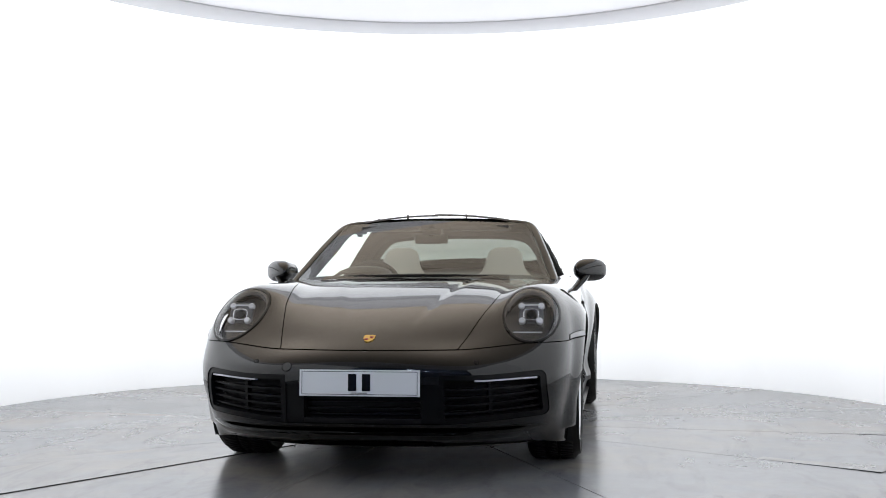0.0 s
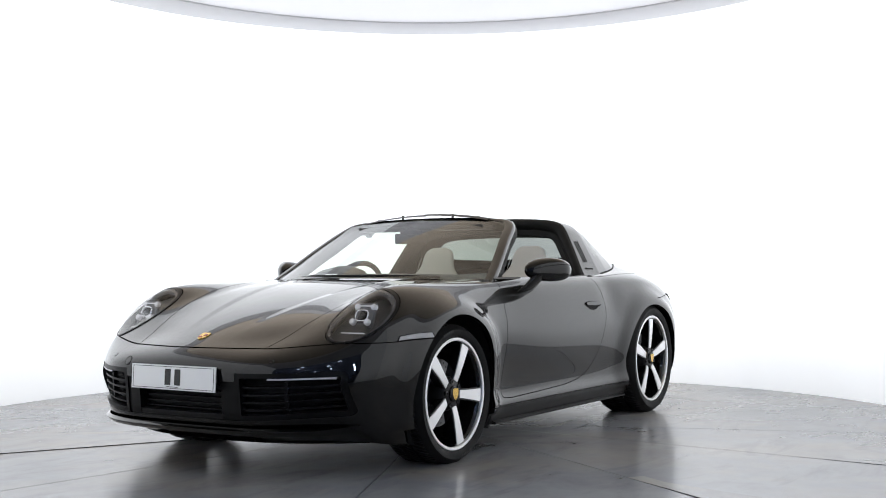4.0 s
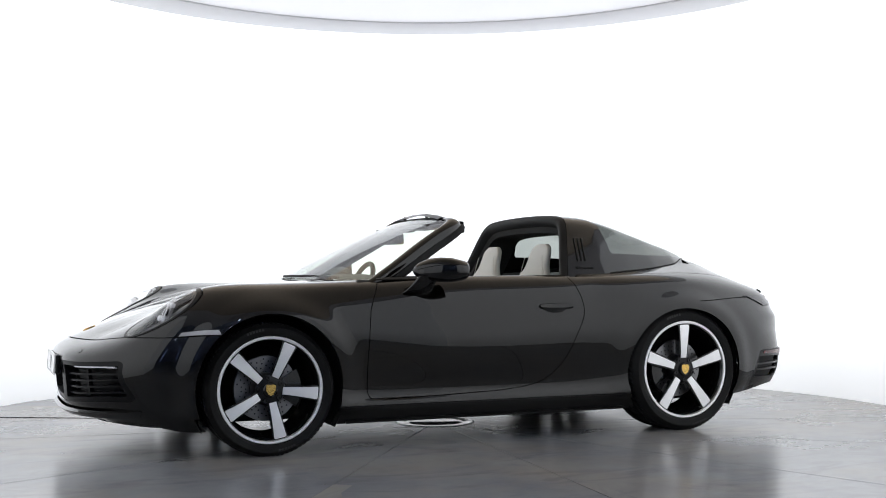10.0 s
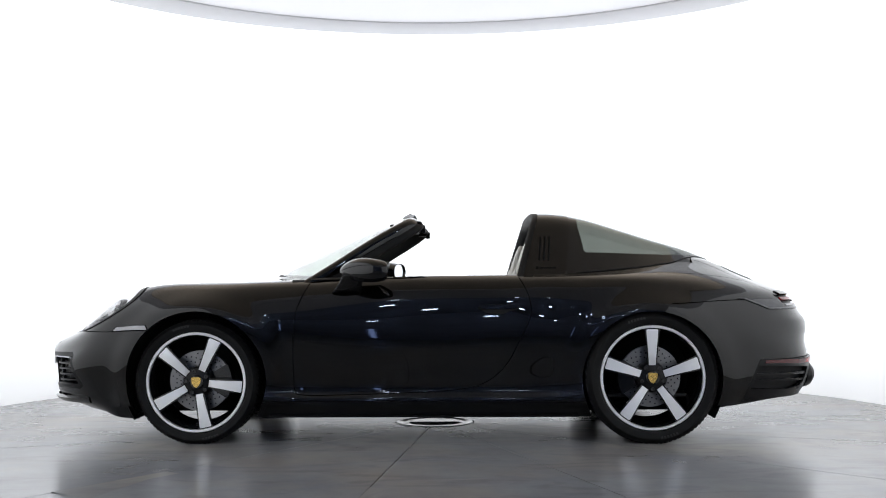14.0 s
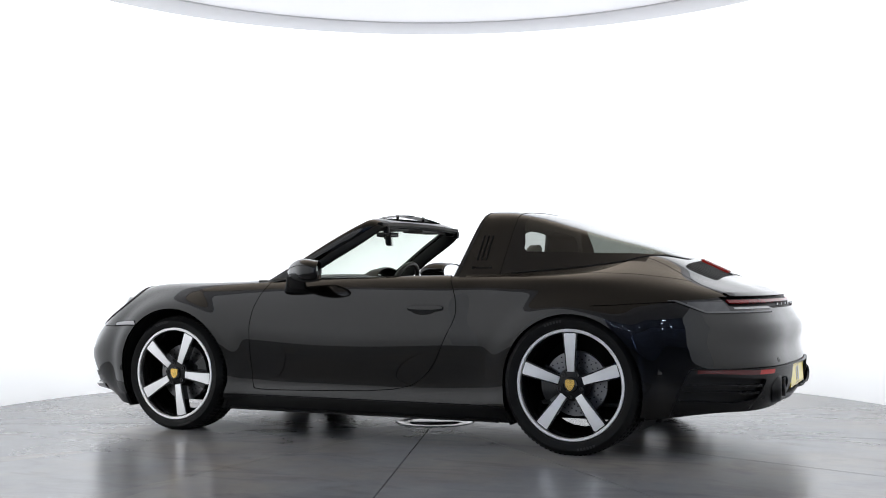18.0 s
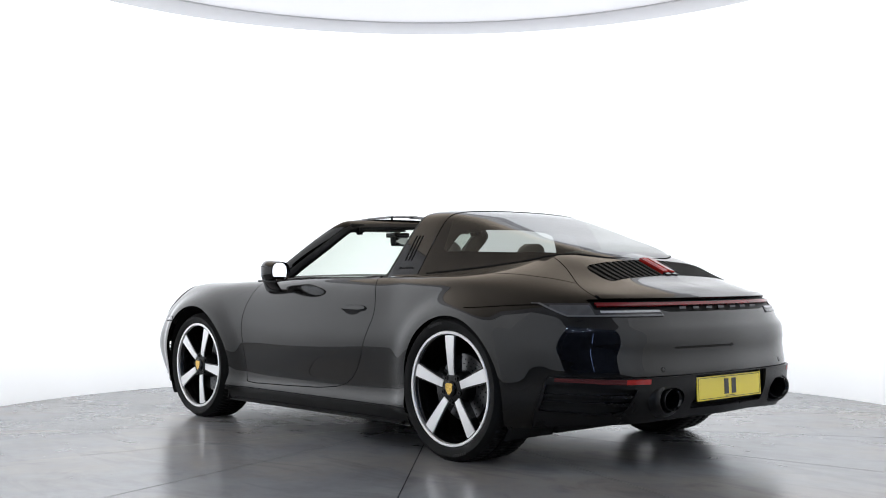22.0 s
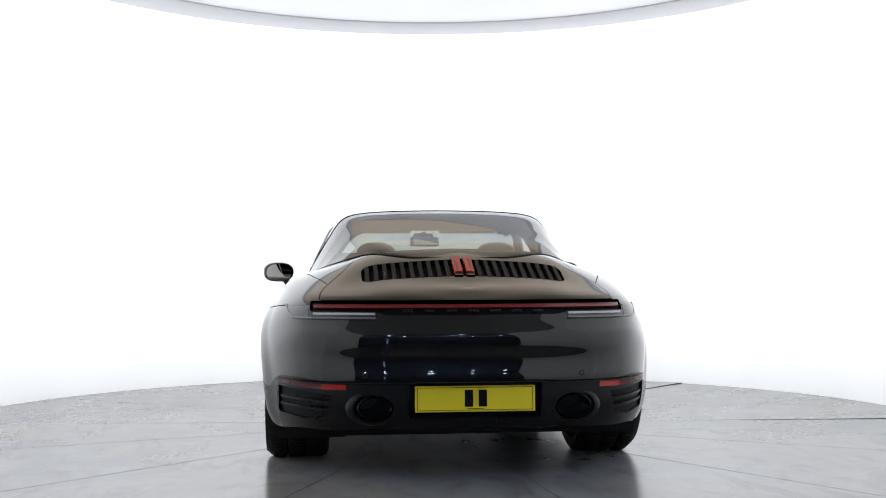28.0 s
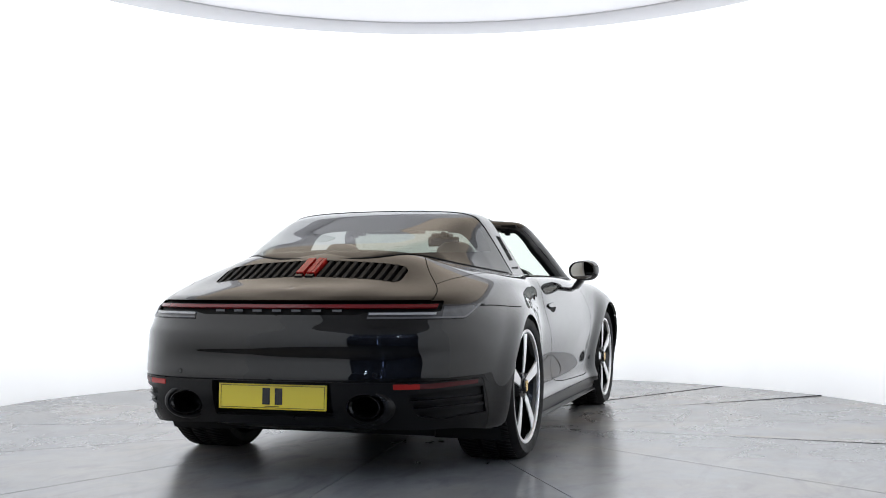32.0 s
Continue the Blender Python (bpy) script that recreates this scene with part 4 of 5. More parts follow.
screen = loft_part("windscreen_frame", outer_rows, PAINT, car, close=True, caps=True)
loft_part("frame_seal", seal_rows, RUBBER, screen, close=True, caps=True, label="black rubber seal")

edge = spline(((.66, .735, .868), (.50, .700, .962), (.36, .660, 1.055), (.22, .615, 1.143), (.130, .575, 1.205)), 6)
rows = []
for i, e in enumerate(edge):
    s = i / (len(edge) - 1)
    cx, cz = .915 + (.125 - .915) * s, .893 + (1.249 - .893) * s + .05 * s * (1 - s)
    rows.append([(cx + (e[0] - cx) * q * q, e[1] * q, cz + (e[2] - cz) * q * q) for q in np.linspace(-1, 1, 33)])
pane = loft_part("windscreen", rows, GLASS, car, label="clear windscreen glass", smooth=60)
pane.visible_shadow = False
# cowl and wipers
loft_part("cowl", [[(.98 - .30 * (q * .72 / .66) ** 2 + dx, .72 * q, z - .03 * q * q) for q in np.linspace(-1, 1, 25)] for dx, z in ((-.04, .862), (-.09, .868), (-.16, .862))],
          RUBBER, car, label="black cowl panel")
for y0, y1 in ((.50, -.08), (-.06, -.56)):
    wp = part("wiper", tube([(.90 - .26 * (y / .66) ** 2, y, .902 - .016 * (y / .66) ** 2) for y in np.linspace(y0, y1, 9)], .0055, 8, squash=(1, 1.4)), RUBBER, car, "black wiper", 50)
    part("wiper_arm", tube([(.915 - .25 * (y0 / .66) ** 2, y0 * .9, .885), (.895 - .26 * ((y0 + y1) / 1.32) ** 2, (y0 + y1) / 2, .905)], .006, 8), BLACK_TRIM, wp)
# wind deflector over the header: two blades on short stalks
for s in (1, -1):
    blade = [[(.105 + dx, s * y, 1.270 - .034 * (y / .42) ** 2 + dz + (.004 if s > 0 else 0)) for dx, dz in ((.030, -.011), (.012, .000), (-.014, .003), (-.034, -.002), (-.012, -.003), (.012, -.005))]
             for y in np.linspace(-.012, .44, 12)]
    d = loft_part("wind_deflector", blade, BLACK_TRIM, car, close=True, caps=True, label="black wind deflector blade")
    for y in (.18, .36):
        part("stalk", box_bm(.016, .010, .046, .004, (.10, s * y, 1.258 - .034 * (y / .40) ** 2)), BLACK_TRIM, d)

TOP_X = (-1.75, -1.66, -1.50, -1.30, -1.14, -.93, -.80, -.68, -.60, -.50)
TOP_Z = (.945, .998, 1.060, 1.118, 1.170, 1.238, 1.266, 1.275, 1.272, 1.262)
BASE_X = (-1.72, -1.68, -1.62, -1.54, -1.40, -1.20, -1.0, -.80, -.50)
BASE_Y = (.10, .30, .43, .51, .595, .662, .708, .742, .750)
BASE_Z = (.935, .945, .952, .955, .945, .925, .905, .890, .885)


def smooth_interp(x, xs, ys):
    """Interpolation with rounded corners."""
    return sum(np.interp(x + d, xs, ys) for d in (-.05, -.03, -.015, 0, .015, .03, .05)) / 7


# cross-section of the hoop: share of the half width, share of the height
HOOP = spline(((1, 0), (.945, .19), (.89, .39), (.835, .58), (.785, .745), (.738, .855), (.675, .922), (.575, .960), (.42, .983), (.21, .996), (0, 1)), 8)


def hoop_y(x, z):
    """Half width of the shell at x and height z."""
    zb, zt = smooth_interp(x, BASE_X, BASE_Z), smooth_interp(x, TOP_X, TOP_Z)
    return np.interp(x, BASE_X, BASE_Y) * np.interp((z - zb) / (zt - zb), HOOP[:, 1], HOOP[:, 0])


def dome(x, q, inset=0.0):
    """Point on the roll bar's and rear glass's common shell; q: 0 at the left base, 1 over the centre line, 2 at the right base."""
    yb, zb, zt = np.interp(x, BASE_X, BASE_Y) - inset, smooth_interp(x, BASE_X, BASE_Z), smooth_interp(x, TOP_X, TOP_Z) - inset
    k = (1 - abs(1 - q)) * (len(HOOP) - 1)
    hy, hz = (np.interp(k, range(len(HOOP)), HOOP[:, j]) for j in (0, 1))
    return (x, yb * hy * (1 if q < 1 else -1), zb + max(zt - zb, .004) * hz)


QS = [q for q in np.linspace(0, 2, 65)]


def bar_front(z):
    return -.548 - .095 * min(1.0, max(0.0, (z - .90) / .34))


def bar_rows(front, back, inset, n=9):
    rows = []
    for k in range(n):
        row = []
        for q in QS:
            z = dome(-.65, q)[2]
            x0, x1 = bar_front(z) + front, -.783 - .035 * min(1.0, max(0.0, (z - .90) / .30)) + back
            row.append(dome(x0 + (x1 - x0) * k / (n - 1), q, inset))
        rows.append(row)
    return rows


bar = loft_part("roll_bar", bar_rows(0, .003, 0), PAINT, car, label="body-coloured roll bar", smooth=60, thick=.004)
front, back = bar_rows(0, 0, 0)[0], bar_rows(0, 0, .05)[0]
loft_part("bar_seal", [[(p[0] + d, *dome(p[0], q, i)[1:]) for p, q in zip(front, QS)] for d, i in ((.002, .002), (.024, .004), (.036, .016), (.034, .045), (.0, .07))],
          RUBBER, bar, label="black rubber seal", smooth=60)
lining = [bar_rows(0, -.006, .004)[-1]] + bar_rows(0, -.006, .105)[::-1] + [bar_rows(0, -.006, .058)[0]]
loft_part("bar_lining", lining, FABRIC, bar, label="black headlining", smooth=50)
for k in range(3):
    rows = []
    for z in np.linspace(1.118, .985, 8):
        x = -.645 - .025 * k - (z - 1.05) * .10
        y = hoop_y(x, z)
        rows.append([(x + .0055, y + .0012, z), (x + .0035, y + .003, z), (x - .0035, y + .003, z), (x - .0055, y + .0012, z)])
    for s in (1, -1):
        loft_part("louvre_slat", [[(a, b * s, c) for a, b, c in r] for r in rows], STRIP, bar, label="black louvre slat")
for s in (1, -1):          # script badge as plain bars
    for k in range(5):
        x = -.625 - .024 * k
        z = .942
        y = hoop_y(x, z)
        part("badge_bar", box_bm(.017, .004, .016 if k == 0 else .009, .001, (x, s * (y + .001), z)), STRIP, bar)

# rear glass
gx = np.concatenate([np.linspace(-.785, -1.4, 32), np.linspace(-1.42, -1.70, 22)])
pts = np.array([[dome(x, q, .003) for q in QS] for x in gx])
gu, gv = np.gradient(pts, axis=1), np.gradient(pts, axis=0)
nn = np.cross(gv, gu)
nn /= np.linalg.norm(nn, axis=2, keepdims=True) + 1e-9
if nn[5, 32, 2] < 0:
    nn = -nn
gverts, gfaces = loft(pts)
dome_skin = Skin(gverts, nn.reshape(-1, 3), gfaces)


def clear_area(x, y, z):
    """Clear part of the rear glass inside its black border."""
    low = z - (1.028 - .012 * ramp(-x, .9, 1.4) - .008 * ramp(-x, 1.4, 1.6))
    return np.minimum(np.minimum(low, -.888 + .025 * ramp(z, 1.05, 1.2) - x), 1.60 + x)


pane = dome_skin.cut(clear_area).build("rear_glass", GLASS_DARK, car, edge=0, label="tinted wraparound rear glass")
pane.visible_shadow = False
dome_skin.cut(lambda x, y, z: -clear_area(x, y, z)).build("glass_border", BLACK_GLOSS, pane, edge=0, label="black glass border")

# seal where the rear glass meets the deck: along the sides, then across the back
pick = (BASE_V[:, 0] < -.6) & (BASE_V[:, 2] > .82)
top, top_n = BASE_V[pick], BASE_N[pick]


def above_deck(p):
    k = np.argmin((top[:, 0] - p[0]) ** 2 + (top[:, 1] - abs(p[1])) ** 2)
    t, n = top[k], top_n[k]
    return p[2] - t[2] + ((p[0] - t[0]) * n[0] + (abs(p[1]) - t[1]) * n[1]) / max(n[2], .2)


seal = []
for x in np.linspace(-.84, -1.72, 180):
    q = next((q for q in np.linspace(.02, 1, 197) if above_deck(dome(x, q, .003)) > 0), None)
    if q is None:
        break
    p = dome(x, q, .003)
    if p[0] > -1.25 or p[2] > .93:
        seal.append((p[0], p[1], p[2] + .001))
seal.append((seal[-1][0] - .002, 0, seal[-1][2]))
seal = np.array(seal)
run = np.concatenate([[0], np.cumsum(np.linalg.norm(np.diff(seal, axis=0), axis=1))])
seal = np.stack([np.interp(np.linspace(0, run[-1], 90), run, seal[:, k]) for k in range(3)], 1)
seal = np.concatenate([seal, seal[-2::-1] * (1, -1, 1)])
for k in range(12):
    seal[1:-1] = (seal[:-2] + 2 * seal[1:-1] + seal[2:]) / 4
part("glass_seal", tube([tuple(p) for p in seal], .0042, 6), RUBBER, pane, "black rubber seal under the rear glass", 60)

# ---- cabin ----
bm = bmesh.new()
for sx, sy, sz, at in ((2.3, 1.46, .02, (-.35, 0, .24)), (1.45, .03, .60, (.0, .735, .58)), (1.45, .03, .60, (.0, -.735, .58)), (.03, 1.40, .62, (-.80, 0, .58)),
                       (.03, 1.40, .60, (.78, 0, .56))):
    box_bm(sx, sy, sz, .004, at, 1, bm)
part("cabin_tub", bm, INTERIOR, car, "black cabin lining")
loft_part("rear_shelf", [[(x, y, z - .03 * (y / .6) ** 2) for y in np.linspace(-w, w, 9)] for x, w, z in ((-.80, .66, .90), (-.95, .64, .925), (-1.2, .58, .93), (-1.5, .50, .94), (-1.60, .40, .96))],
          INTERIOR, car, label="black rear shelf", thick=.02)
loft_part("dashboard", [[(x - .10 * (q * q), .72 * q, z - .02 * q * q) for q in np.linspace(-1, 1, 21)] for x, z in ((.86, .875), (.72, .905), (.56, .915), (.50, .905), (.47, .84), (.50, .70), (.52, .45))],
          INTERIOR, car, label="black leather dashboard", thick=.012)
loft_part("instrument_hood", [[(.46 + dx, -.365 + .17 * q, .90 + h * (1 - q * q) ** .5) for q in np.linspace(-1, 1, 15)] for dx, h in ((.10, .02), (.06, .05), (0, .062), (-.02, .055))],
          INTERIOR, car, label="black instrument hood", thick=.006)
for s in (1, -1):
    loft_part("door_top", [[(x, s * y, z + .004 * (x < -.3)) for y, z in ((.762, .884), (.745, .893), (.725, .888), (.70, .86), (.70, .62))] for x in np.linspace(.62, -.55, 10)],
              INTERIOR, car, label="black leather door card", thick=.004)


def seat(y):
    s = new("seat")
    s.parent = car
    s.matrix_basis = pose(-.525, y, 0)
    st = ((.16, .42, .25, .075), (.09, .58, .255, .07), (.04, .74, .25, .062), (.0, .86, .210, .056), (-.025, .93, .150, .044), (-.042, .985, .122, .038), (-.056, 1.035, .114, .035),
          (-.066, 1.070, .092, .030), (-.070, 1.090, .052, .022))
    rows = []
    for x, z, w, d in spline(st, 3):
        rows.append([(x - .01 + d * math.sin(a) * (1.0 if math.sin(a) > 0 else .75) + .018 * abs(math.cos(a)) ** 3, w * math.copysign(abs(math.cos(a)) ** .62, math.cos(a)), z) for a in np.linspace(0, 2 * math.pi, 33)[:-1]])
    loft_part("backrest", rows, LEATHER, s, close=True, caps=True, label="cream leather backrest with fixed headrest", smooth=60)
    part("seat_cushion", box_bm(.50, .50, .16, .05, (.36, 0, .42), 3), LEATHER, s, "cream leather seat cushion", 60)
    for k in (1, -1):
        part("bolster", box_bm(.48, .09, .20, .035, (.36, k * .23, .45), 3), LEATHER, s, smooth=60)
    # side wings and seams of the backrest
    for k in (1, -1):
        part("seam", tube([(.058 - .165 * (z - .62), k * (.165 - .06 * max(0, (z - .85) / .2)), z) for z in np.linspace(.60, 1.02, 10)], .0018, 6), LEATHER, s, "raised seam")
    tagged(s, "cream leather sports seat")
    return s


seat(.345)
seat(-.345)
# steering wheel on the right
sw = new("steering_wheel")
sw.parent = car
sw.matrix_basis = pose(.345, -.365, .815, 0, -24, 0)
tagged(sw, "black steering wheel")
part("steering_rim", tube([(0, .180 * math.cos(a), .180 * math.sin(a)) for a in np.linspace(0, 2 * math.pi, 49)[:-1]], .016, 10, True), INTERIOR, sw, smooth=60)
part("horn_pad", box_bm(.05, .15, .12, .03, (.02, 0, 0), 3), INTERIOR, sw, smooth=60)
for a in (0, 180, 270):
    part("steering_spoke", box_bm(.014, .12, .035, .005, (.006, .115, 0), 1), BLACK_GLOSS, sw, m=pose(0, 0, 0, a, 0, 0))
# inside mirror
mirror_m = pose(.258, -.01, 1.122, 0, 4, 24)
im = part("inside_mirror", box_bm(.036, .200, .062, .017, (0, 0, 0), 4), BLACK_TRIM, car, "black inside mirror", 60, mirror_m)
part("inside_mirror_glass", box_bm(.004, .178, .046, .0015, (-.0185, 0, 0), 1), MIRROR_DARK, im, "mirror glass")
part("mirror_stem", box_bm(.03, .03, .055, .010, (.272, -.005, 1.160), 3), BLACK_TRIM, car, "black mirror stem", 60)
part("sensor_housing", box_bm(.10, .12, .030, .012, (.262, 0, 1.160), 3), BLACK_TRIM, car, "black sensor housing behind the windscreen", 60)
for s in (1, -1):
    latch = part("roof_latch", box_bm(.060, .10, .052, .016, (.045, s * .50, 1.186), 3), STRIP, car, "black roof latch under the header", 60)
    part("latch_hook", box_bm(.030, .030, .045, .008, (.012, s * .50, 1.168), 2), STRIP, latch, smooth=50)
for s in (1, -1):
    part("sun_visor", box_bm(.14, .35, .026, .011, (.135, s * .27, 1.186), 3), INTERIOR, car, "black folded sun visor", 60)


# ---- front end ----
band = Skin().cut(intake)
recess = band.offset(-.075)
recess.build("intake_back", DARK, car, both=True, edge=0, label="black intake recess")


def strip(skin, *fns):
    for fn in fns:
        skin = skin.cut(fn)
    return skin


def zband(lo, hi):
    return (lambda x, y, z: z - lo), (lambda x, y, z: hi - z)


def yband(lo, hi):
    return (lambda x, y, z: y - lo), (lambda x, y, z: hi - y)


for s in (1, -1):
    frame_ = strip(band, yband(.335, 9)[0], lambda x, y, z: .022 - np.minimum(np.minimum(intake(x, y, z), (y - .335)), .2))
    frame_.offset(-.004).build("intake_frame", GRILLE, car, side=s, edge=.05, label="gloss black intake frame")
    strip(band, *yband(.255, .335)).offset(-.010).build("intake_pillar", GRILLE, car, side=s, edge=.05, label="black intake pillar")
    for z0 in (.312, .345, .378, .411):
        strip(band, *yband(.340, .765), lambda x, y, z, z0=z0: .0045 - np.abs(z - z0 - .015 * ramp(y, .4, .8))).offset(-.022).build(
            "intake_slat", GRILLE, car, side=s, edge=.03)
    strip(band, *yband(.485, .735), lambda x, y, z: .0034 - np.abs(z - .453 - .006 * ramp(y, .5, .74))).offset(-.002).build(
        "daytime_light", DAYLIGHT, car, side=s, edge=.02, label="slim white daytime running light")
    strip(band, *yband(.548, .562), *zband(.30, .44)).offset(-.028).build("shutter_post", GRILLE, car, side=s, edge=.02)
    for k in range(17):
        z0 = .302 + .0078 * k
        for lo, hi in ((.455, .545), (.565, .70)):
            strip(band, *yband(lo, hi), *zband(z0, z0 + .004)).offset(-.045).build("radiator_fin", GRILLE, car, side=s, edge=0)
upper = strip(band, *yband(-1, .335), *zband(.440, 9))
upper.offset(-.003).build("bumper_strip", BLACK_GLOSS, car, both=True, edge=.03, label="gloss black strip behind the plate")
for z0 in (.30, .325, .35, .375, .40):
    strip(band, *yband(-1, .25), *zband(z0, z0 + .007)).offset(-.045).build("intake_slat", GRILLE, car, both=True, edge=.02)
strip(band, *yband(-1, .255), *zband(0, .292)).offset(-.012).build("intake_lip", BLACK_TRIM, car, both=True, edge=.05)

strip(Skin(), *zband(.205, .244), lambda x, y, z: x - 1.84, arch_f).offset(lambda x, y, z: .030 * (1 - ramp(y, .60, .82)) * ramp(z, .19, .235) + .001).build(
    "front_chin", PAINT, car, both=True, edge=.02, label="body-coloured chin ledge under the intakes")

# side markers over the bumper seam
marker = Skin().cut(lambda x, y, z: front_seam(x, y, z) - .004).cut(lambda x, y, z: .026 - front_seam(x, y, z) - .006 * ramp(x, 1.52, 1.71)).cut(
    lambda x, y, z: x - (1.478 + (z - .61) * .5)).cut(lambda x, y, z: 1.685 - x - (z - .60) * .8).cut(arch_f)
marker_base = Skin().cut(lambda x, y, z: front_seam(x, y, z) - .0025).cut(lambda x, y, z: .0295 - front_seam(x, y, z) - .006 * ramp(x, 1.52, 1.71)).cut(
    lambda x, y, z: x - (1.470 + (z - .61) * .5)).cut(lambda x, y, z: 1.693 - x - (z - .60) * .8).cut(arch_f)
for s in (1, -1):
    marker_base.offset(.001).build("marker_gap", DARK, car, side=s, edge=0)
    marker.offset(.0035).build("side_marker", CLEAR_LENS, car, side=s, edge=.008, label="clear side marker lamp")

# headlamps: lens over a dark bowl with projector and four-point lights
lens = Skin().cut(headlight)
bowl = lens.offset(-.05)
kmid = np.argmin((lens.v[:, 1] - .692) ** 2 + (lens.v[:, 2] - .722) ** 2 + (lens.v[:, 0] < 1.3) * 9)
lamp_p, lamp_n = lens.v[kmid], lens.n[kmid]
for s in (1, -1):
    h = lens.offset(lambda x, y, z: .001 + .013 * (1 - (1 - np.clip(headlight(x, y, z), 0, 1)) ** 2)).build("headlight", LENS, car, side=s, edge=.012, label="clear round headlight with four-point lamps")
    h.visible_shadow = False
    bowl.build("headlight_bowl", BOWL, h, side=s, edge=0, label="dark lamp bowl")
    strip(lens, lambda x, y, z: .055 - headlight(x, y, z)).offset(.0042).build("headlight_ring", BLACK_TRIM, h, side=s, edge=.03, label="black lamp surround")
    strip(lens, lambda x, y, z: .105 - headlight(x, y, z), lambda x, y, z: headlight(x, y, z) - .055).offset(-.002).build("lens_edge", LENS_RIM, h, side=s, edge=.02, label="grey inner edge of the lamp")
    fwd = Vector((lamp_n[0] + 1.2, lamp_n[1] * s, lamp_n[2])).normalized()
    m = Matrix.Translation((lamp_p[0] - lamp_n[0] * .035, s * (lamp_p[1] - lamp_n[1] * .035), lamp_p[2] - lamp_n[2] * .035)) @ fwd.to_track_quat("Y", "Z").to_matrix().to_4x4()
    m = m @ Matrix.Translation((0, 0, .026))
    lathe_part("projector", [(0, .012), (.016, .009), (.024, .0), (.026, -.02)], BLACK_GLOSS, h, segs=28, m=m, label="dark projector lens")
    ring = tube([(.033 * math.copysign(abs(math.cos(a)) ** .6, math.cos(a)), .004, .026 * math.copysign(abs(math.sin(a)) ** .5, math.sin(a))) for a in np.linspace(0, 2 * math.pi, 41)[:-1]], .0036, 8, True)
    part("projector_ring", ring, CHROME, h, "bright square lamp ring", 60, m)
    for dx, dz in ((-.045, .047), (.045, .047), (-.040, -.033), (.040, -.033)):
        lathe_part("lamp_point", [(0, .006), (.010, .008), (.015, .003), (.0165, -.012)], LED, h, segs=20, m=m @ Matrix.Translation((dx, .004 - dz * .25, dz)))
    part("lamp_module", box_bm(.112, .012, .128, .012, (0, -.016, .004), 3), MODULE, h, "grey lamp module", 60, m)
    part("lamp_bar", box_bm(.075, .008, .006, .002, (0, -.006, .050), 2), LED, h, "bright lamp bar", 40, m)
    part("lamp_strip", box_bm(.130, .006, .006, .002, (.012 * s, .024, -.094), 2), LED, h, "slim lamp strip", 40, m)


def plate(x, z, mat, label, tilt, face):
    p = new("number_plate")
    p.parent = car
    p.matrix_basis = pose(x, 0, z, 0, tilt, 0)
    tagged(p, label)
    part("plate_sheet", box_bm(.006, .52, .111, .002, (0, 0, 0), 2), mat, p)
    f = .0034 * face
    for y, w in ((-.0, .498),):
        for dz in (.048, -.048):
            part("plate_line", box_bm(.001, w, .0022, 0, (f, 0, dz)), BLACK_TRIM, p)
        for dy in (.249, -.249):
            part("plate_line", box_bm(.001, .0022, .098, 0, (f, dy, 0)), BLACK_TRIM, p)
    for y in (.03, -.03) if face > 0 else (.028, -.032):
        part("plate_bar", box_bm(.0016, .036, .072, .0006, (f, y, .002)), BLACK_GLOSS, p)
    part("plate_maker_bar", box_bm(.001, .07, .003, 0, (f, 0, -.042)), BLACK_TRIM, p)
    return p


plate(2.209, .4475, PLATE_WHITE, "white number plate with dark bars", -3, 1)
plate(-2.200, .372, PLATE_YELLOW, "yellow number plate with dark bars", 2, -1)
part("plate_holder", box_bm(.02, .50, .10, .006, (2.193, 0, .447)), BLACK_TRIM, car)


def nearest(x, y, z=None, skin=None):
    s = skin or Skin()
    d = (s.v[:, 0] - x) ** 2 + (s.v[:, 1] - y) ** 2 + ((s.v[:, 2] - z) ** 2 if z is not None else (s.v[:, 2] < .5) * 9)
    k = np.argmin(d)
    return s.v[k], s.n[k]


# crest on the bonnet: plain shield
cp, cn = nearest(2.02, 0, .625)
bm = bmesh.new()
vs = [bm.verts.new((px * 1.25, 0, pz * 1.25)) for px, pz in ((-.020, .022), (-.010, .026), (0, .024), (.010, .026), (.020, .022), (.0195, -.004), (.011, -.021), (0, -.028), (-.011, -.021), (-.0195, -.004))]
bm.faces.new(vs)
ex = bmesh.ops.extrude_face_region(bm, geom=bm.faces[:])
bmesh.ops.translate(bm, vec=(0, .004, 0), verts=[q for q in ex["geom"] if isinstance(q, bmesh.types.BMVert)])
bmesh.ops.recalc_face_normals(bm, faces=bm.faces)
crest_m = Matrix.Translation((cp[0], 0, cp[2])) @ Vector((cn[0], 0, cn[2])).to_track_quat("Y", "Z").to_matrix().to_4x4()
crest = part("bonnet_badge", bm, GOLD, car, "gold shield badge", None, crest_m)
for px, pz in ((-.010, .008), (.010, -.010)):
    part("badge_field", box_bm(.016, .002, .014, .0005, (px, .0045, pz)), BADGE_RED, crest)

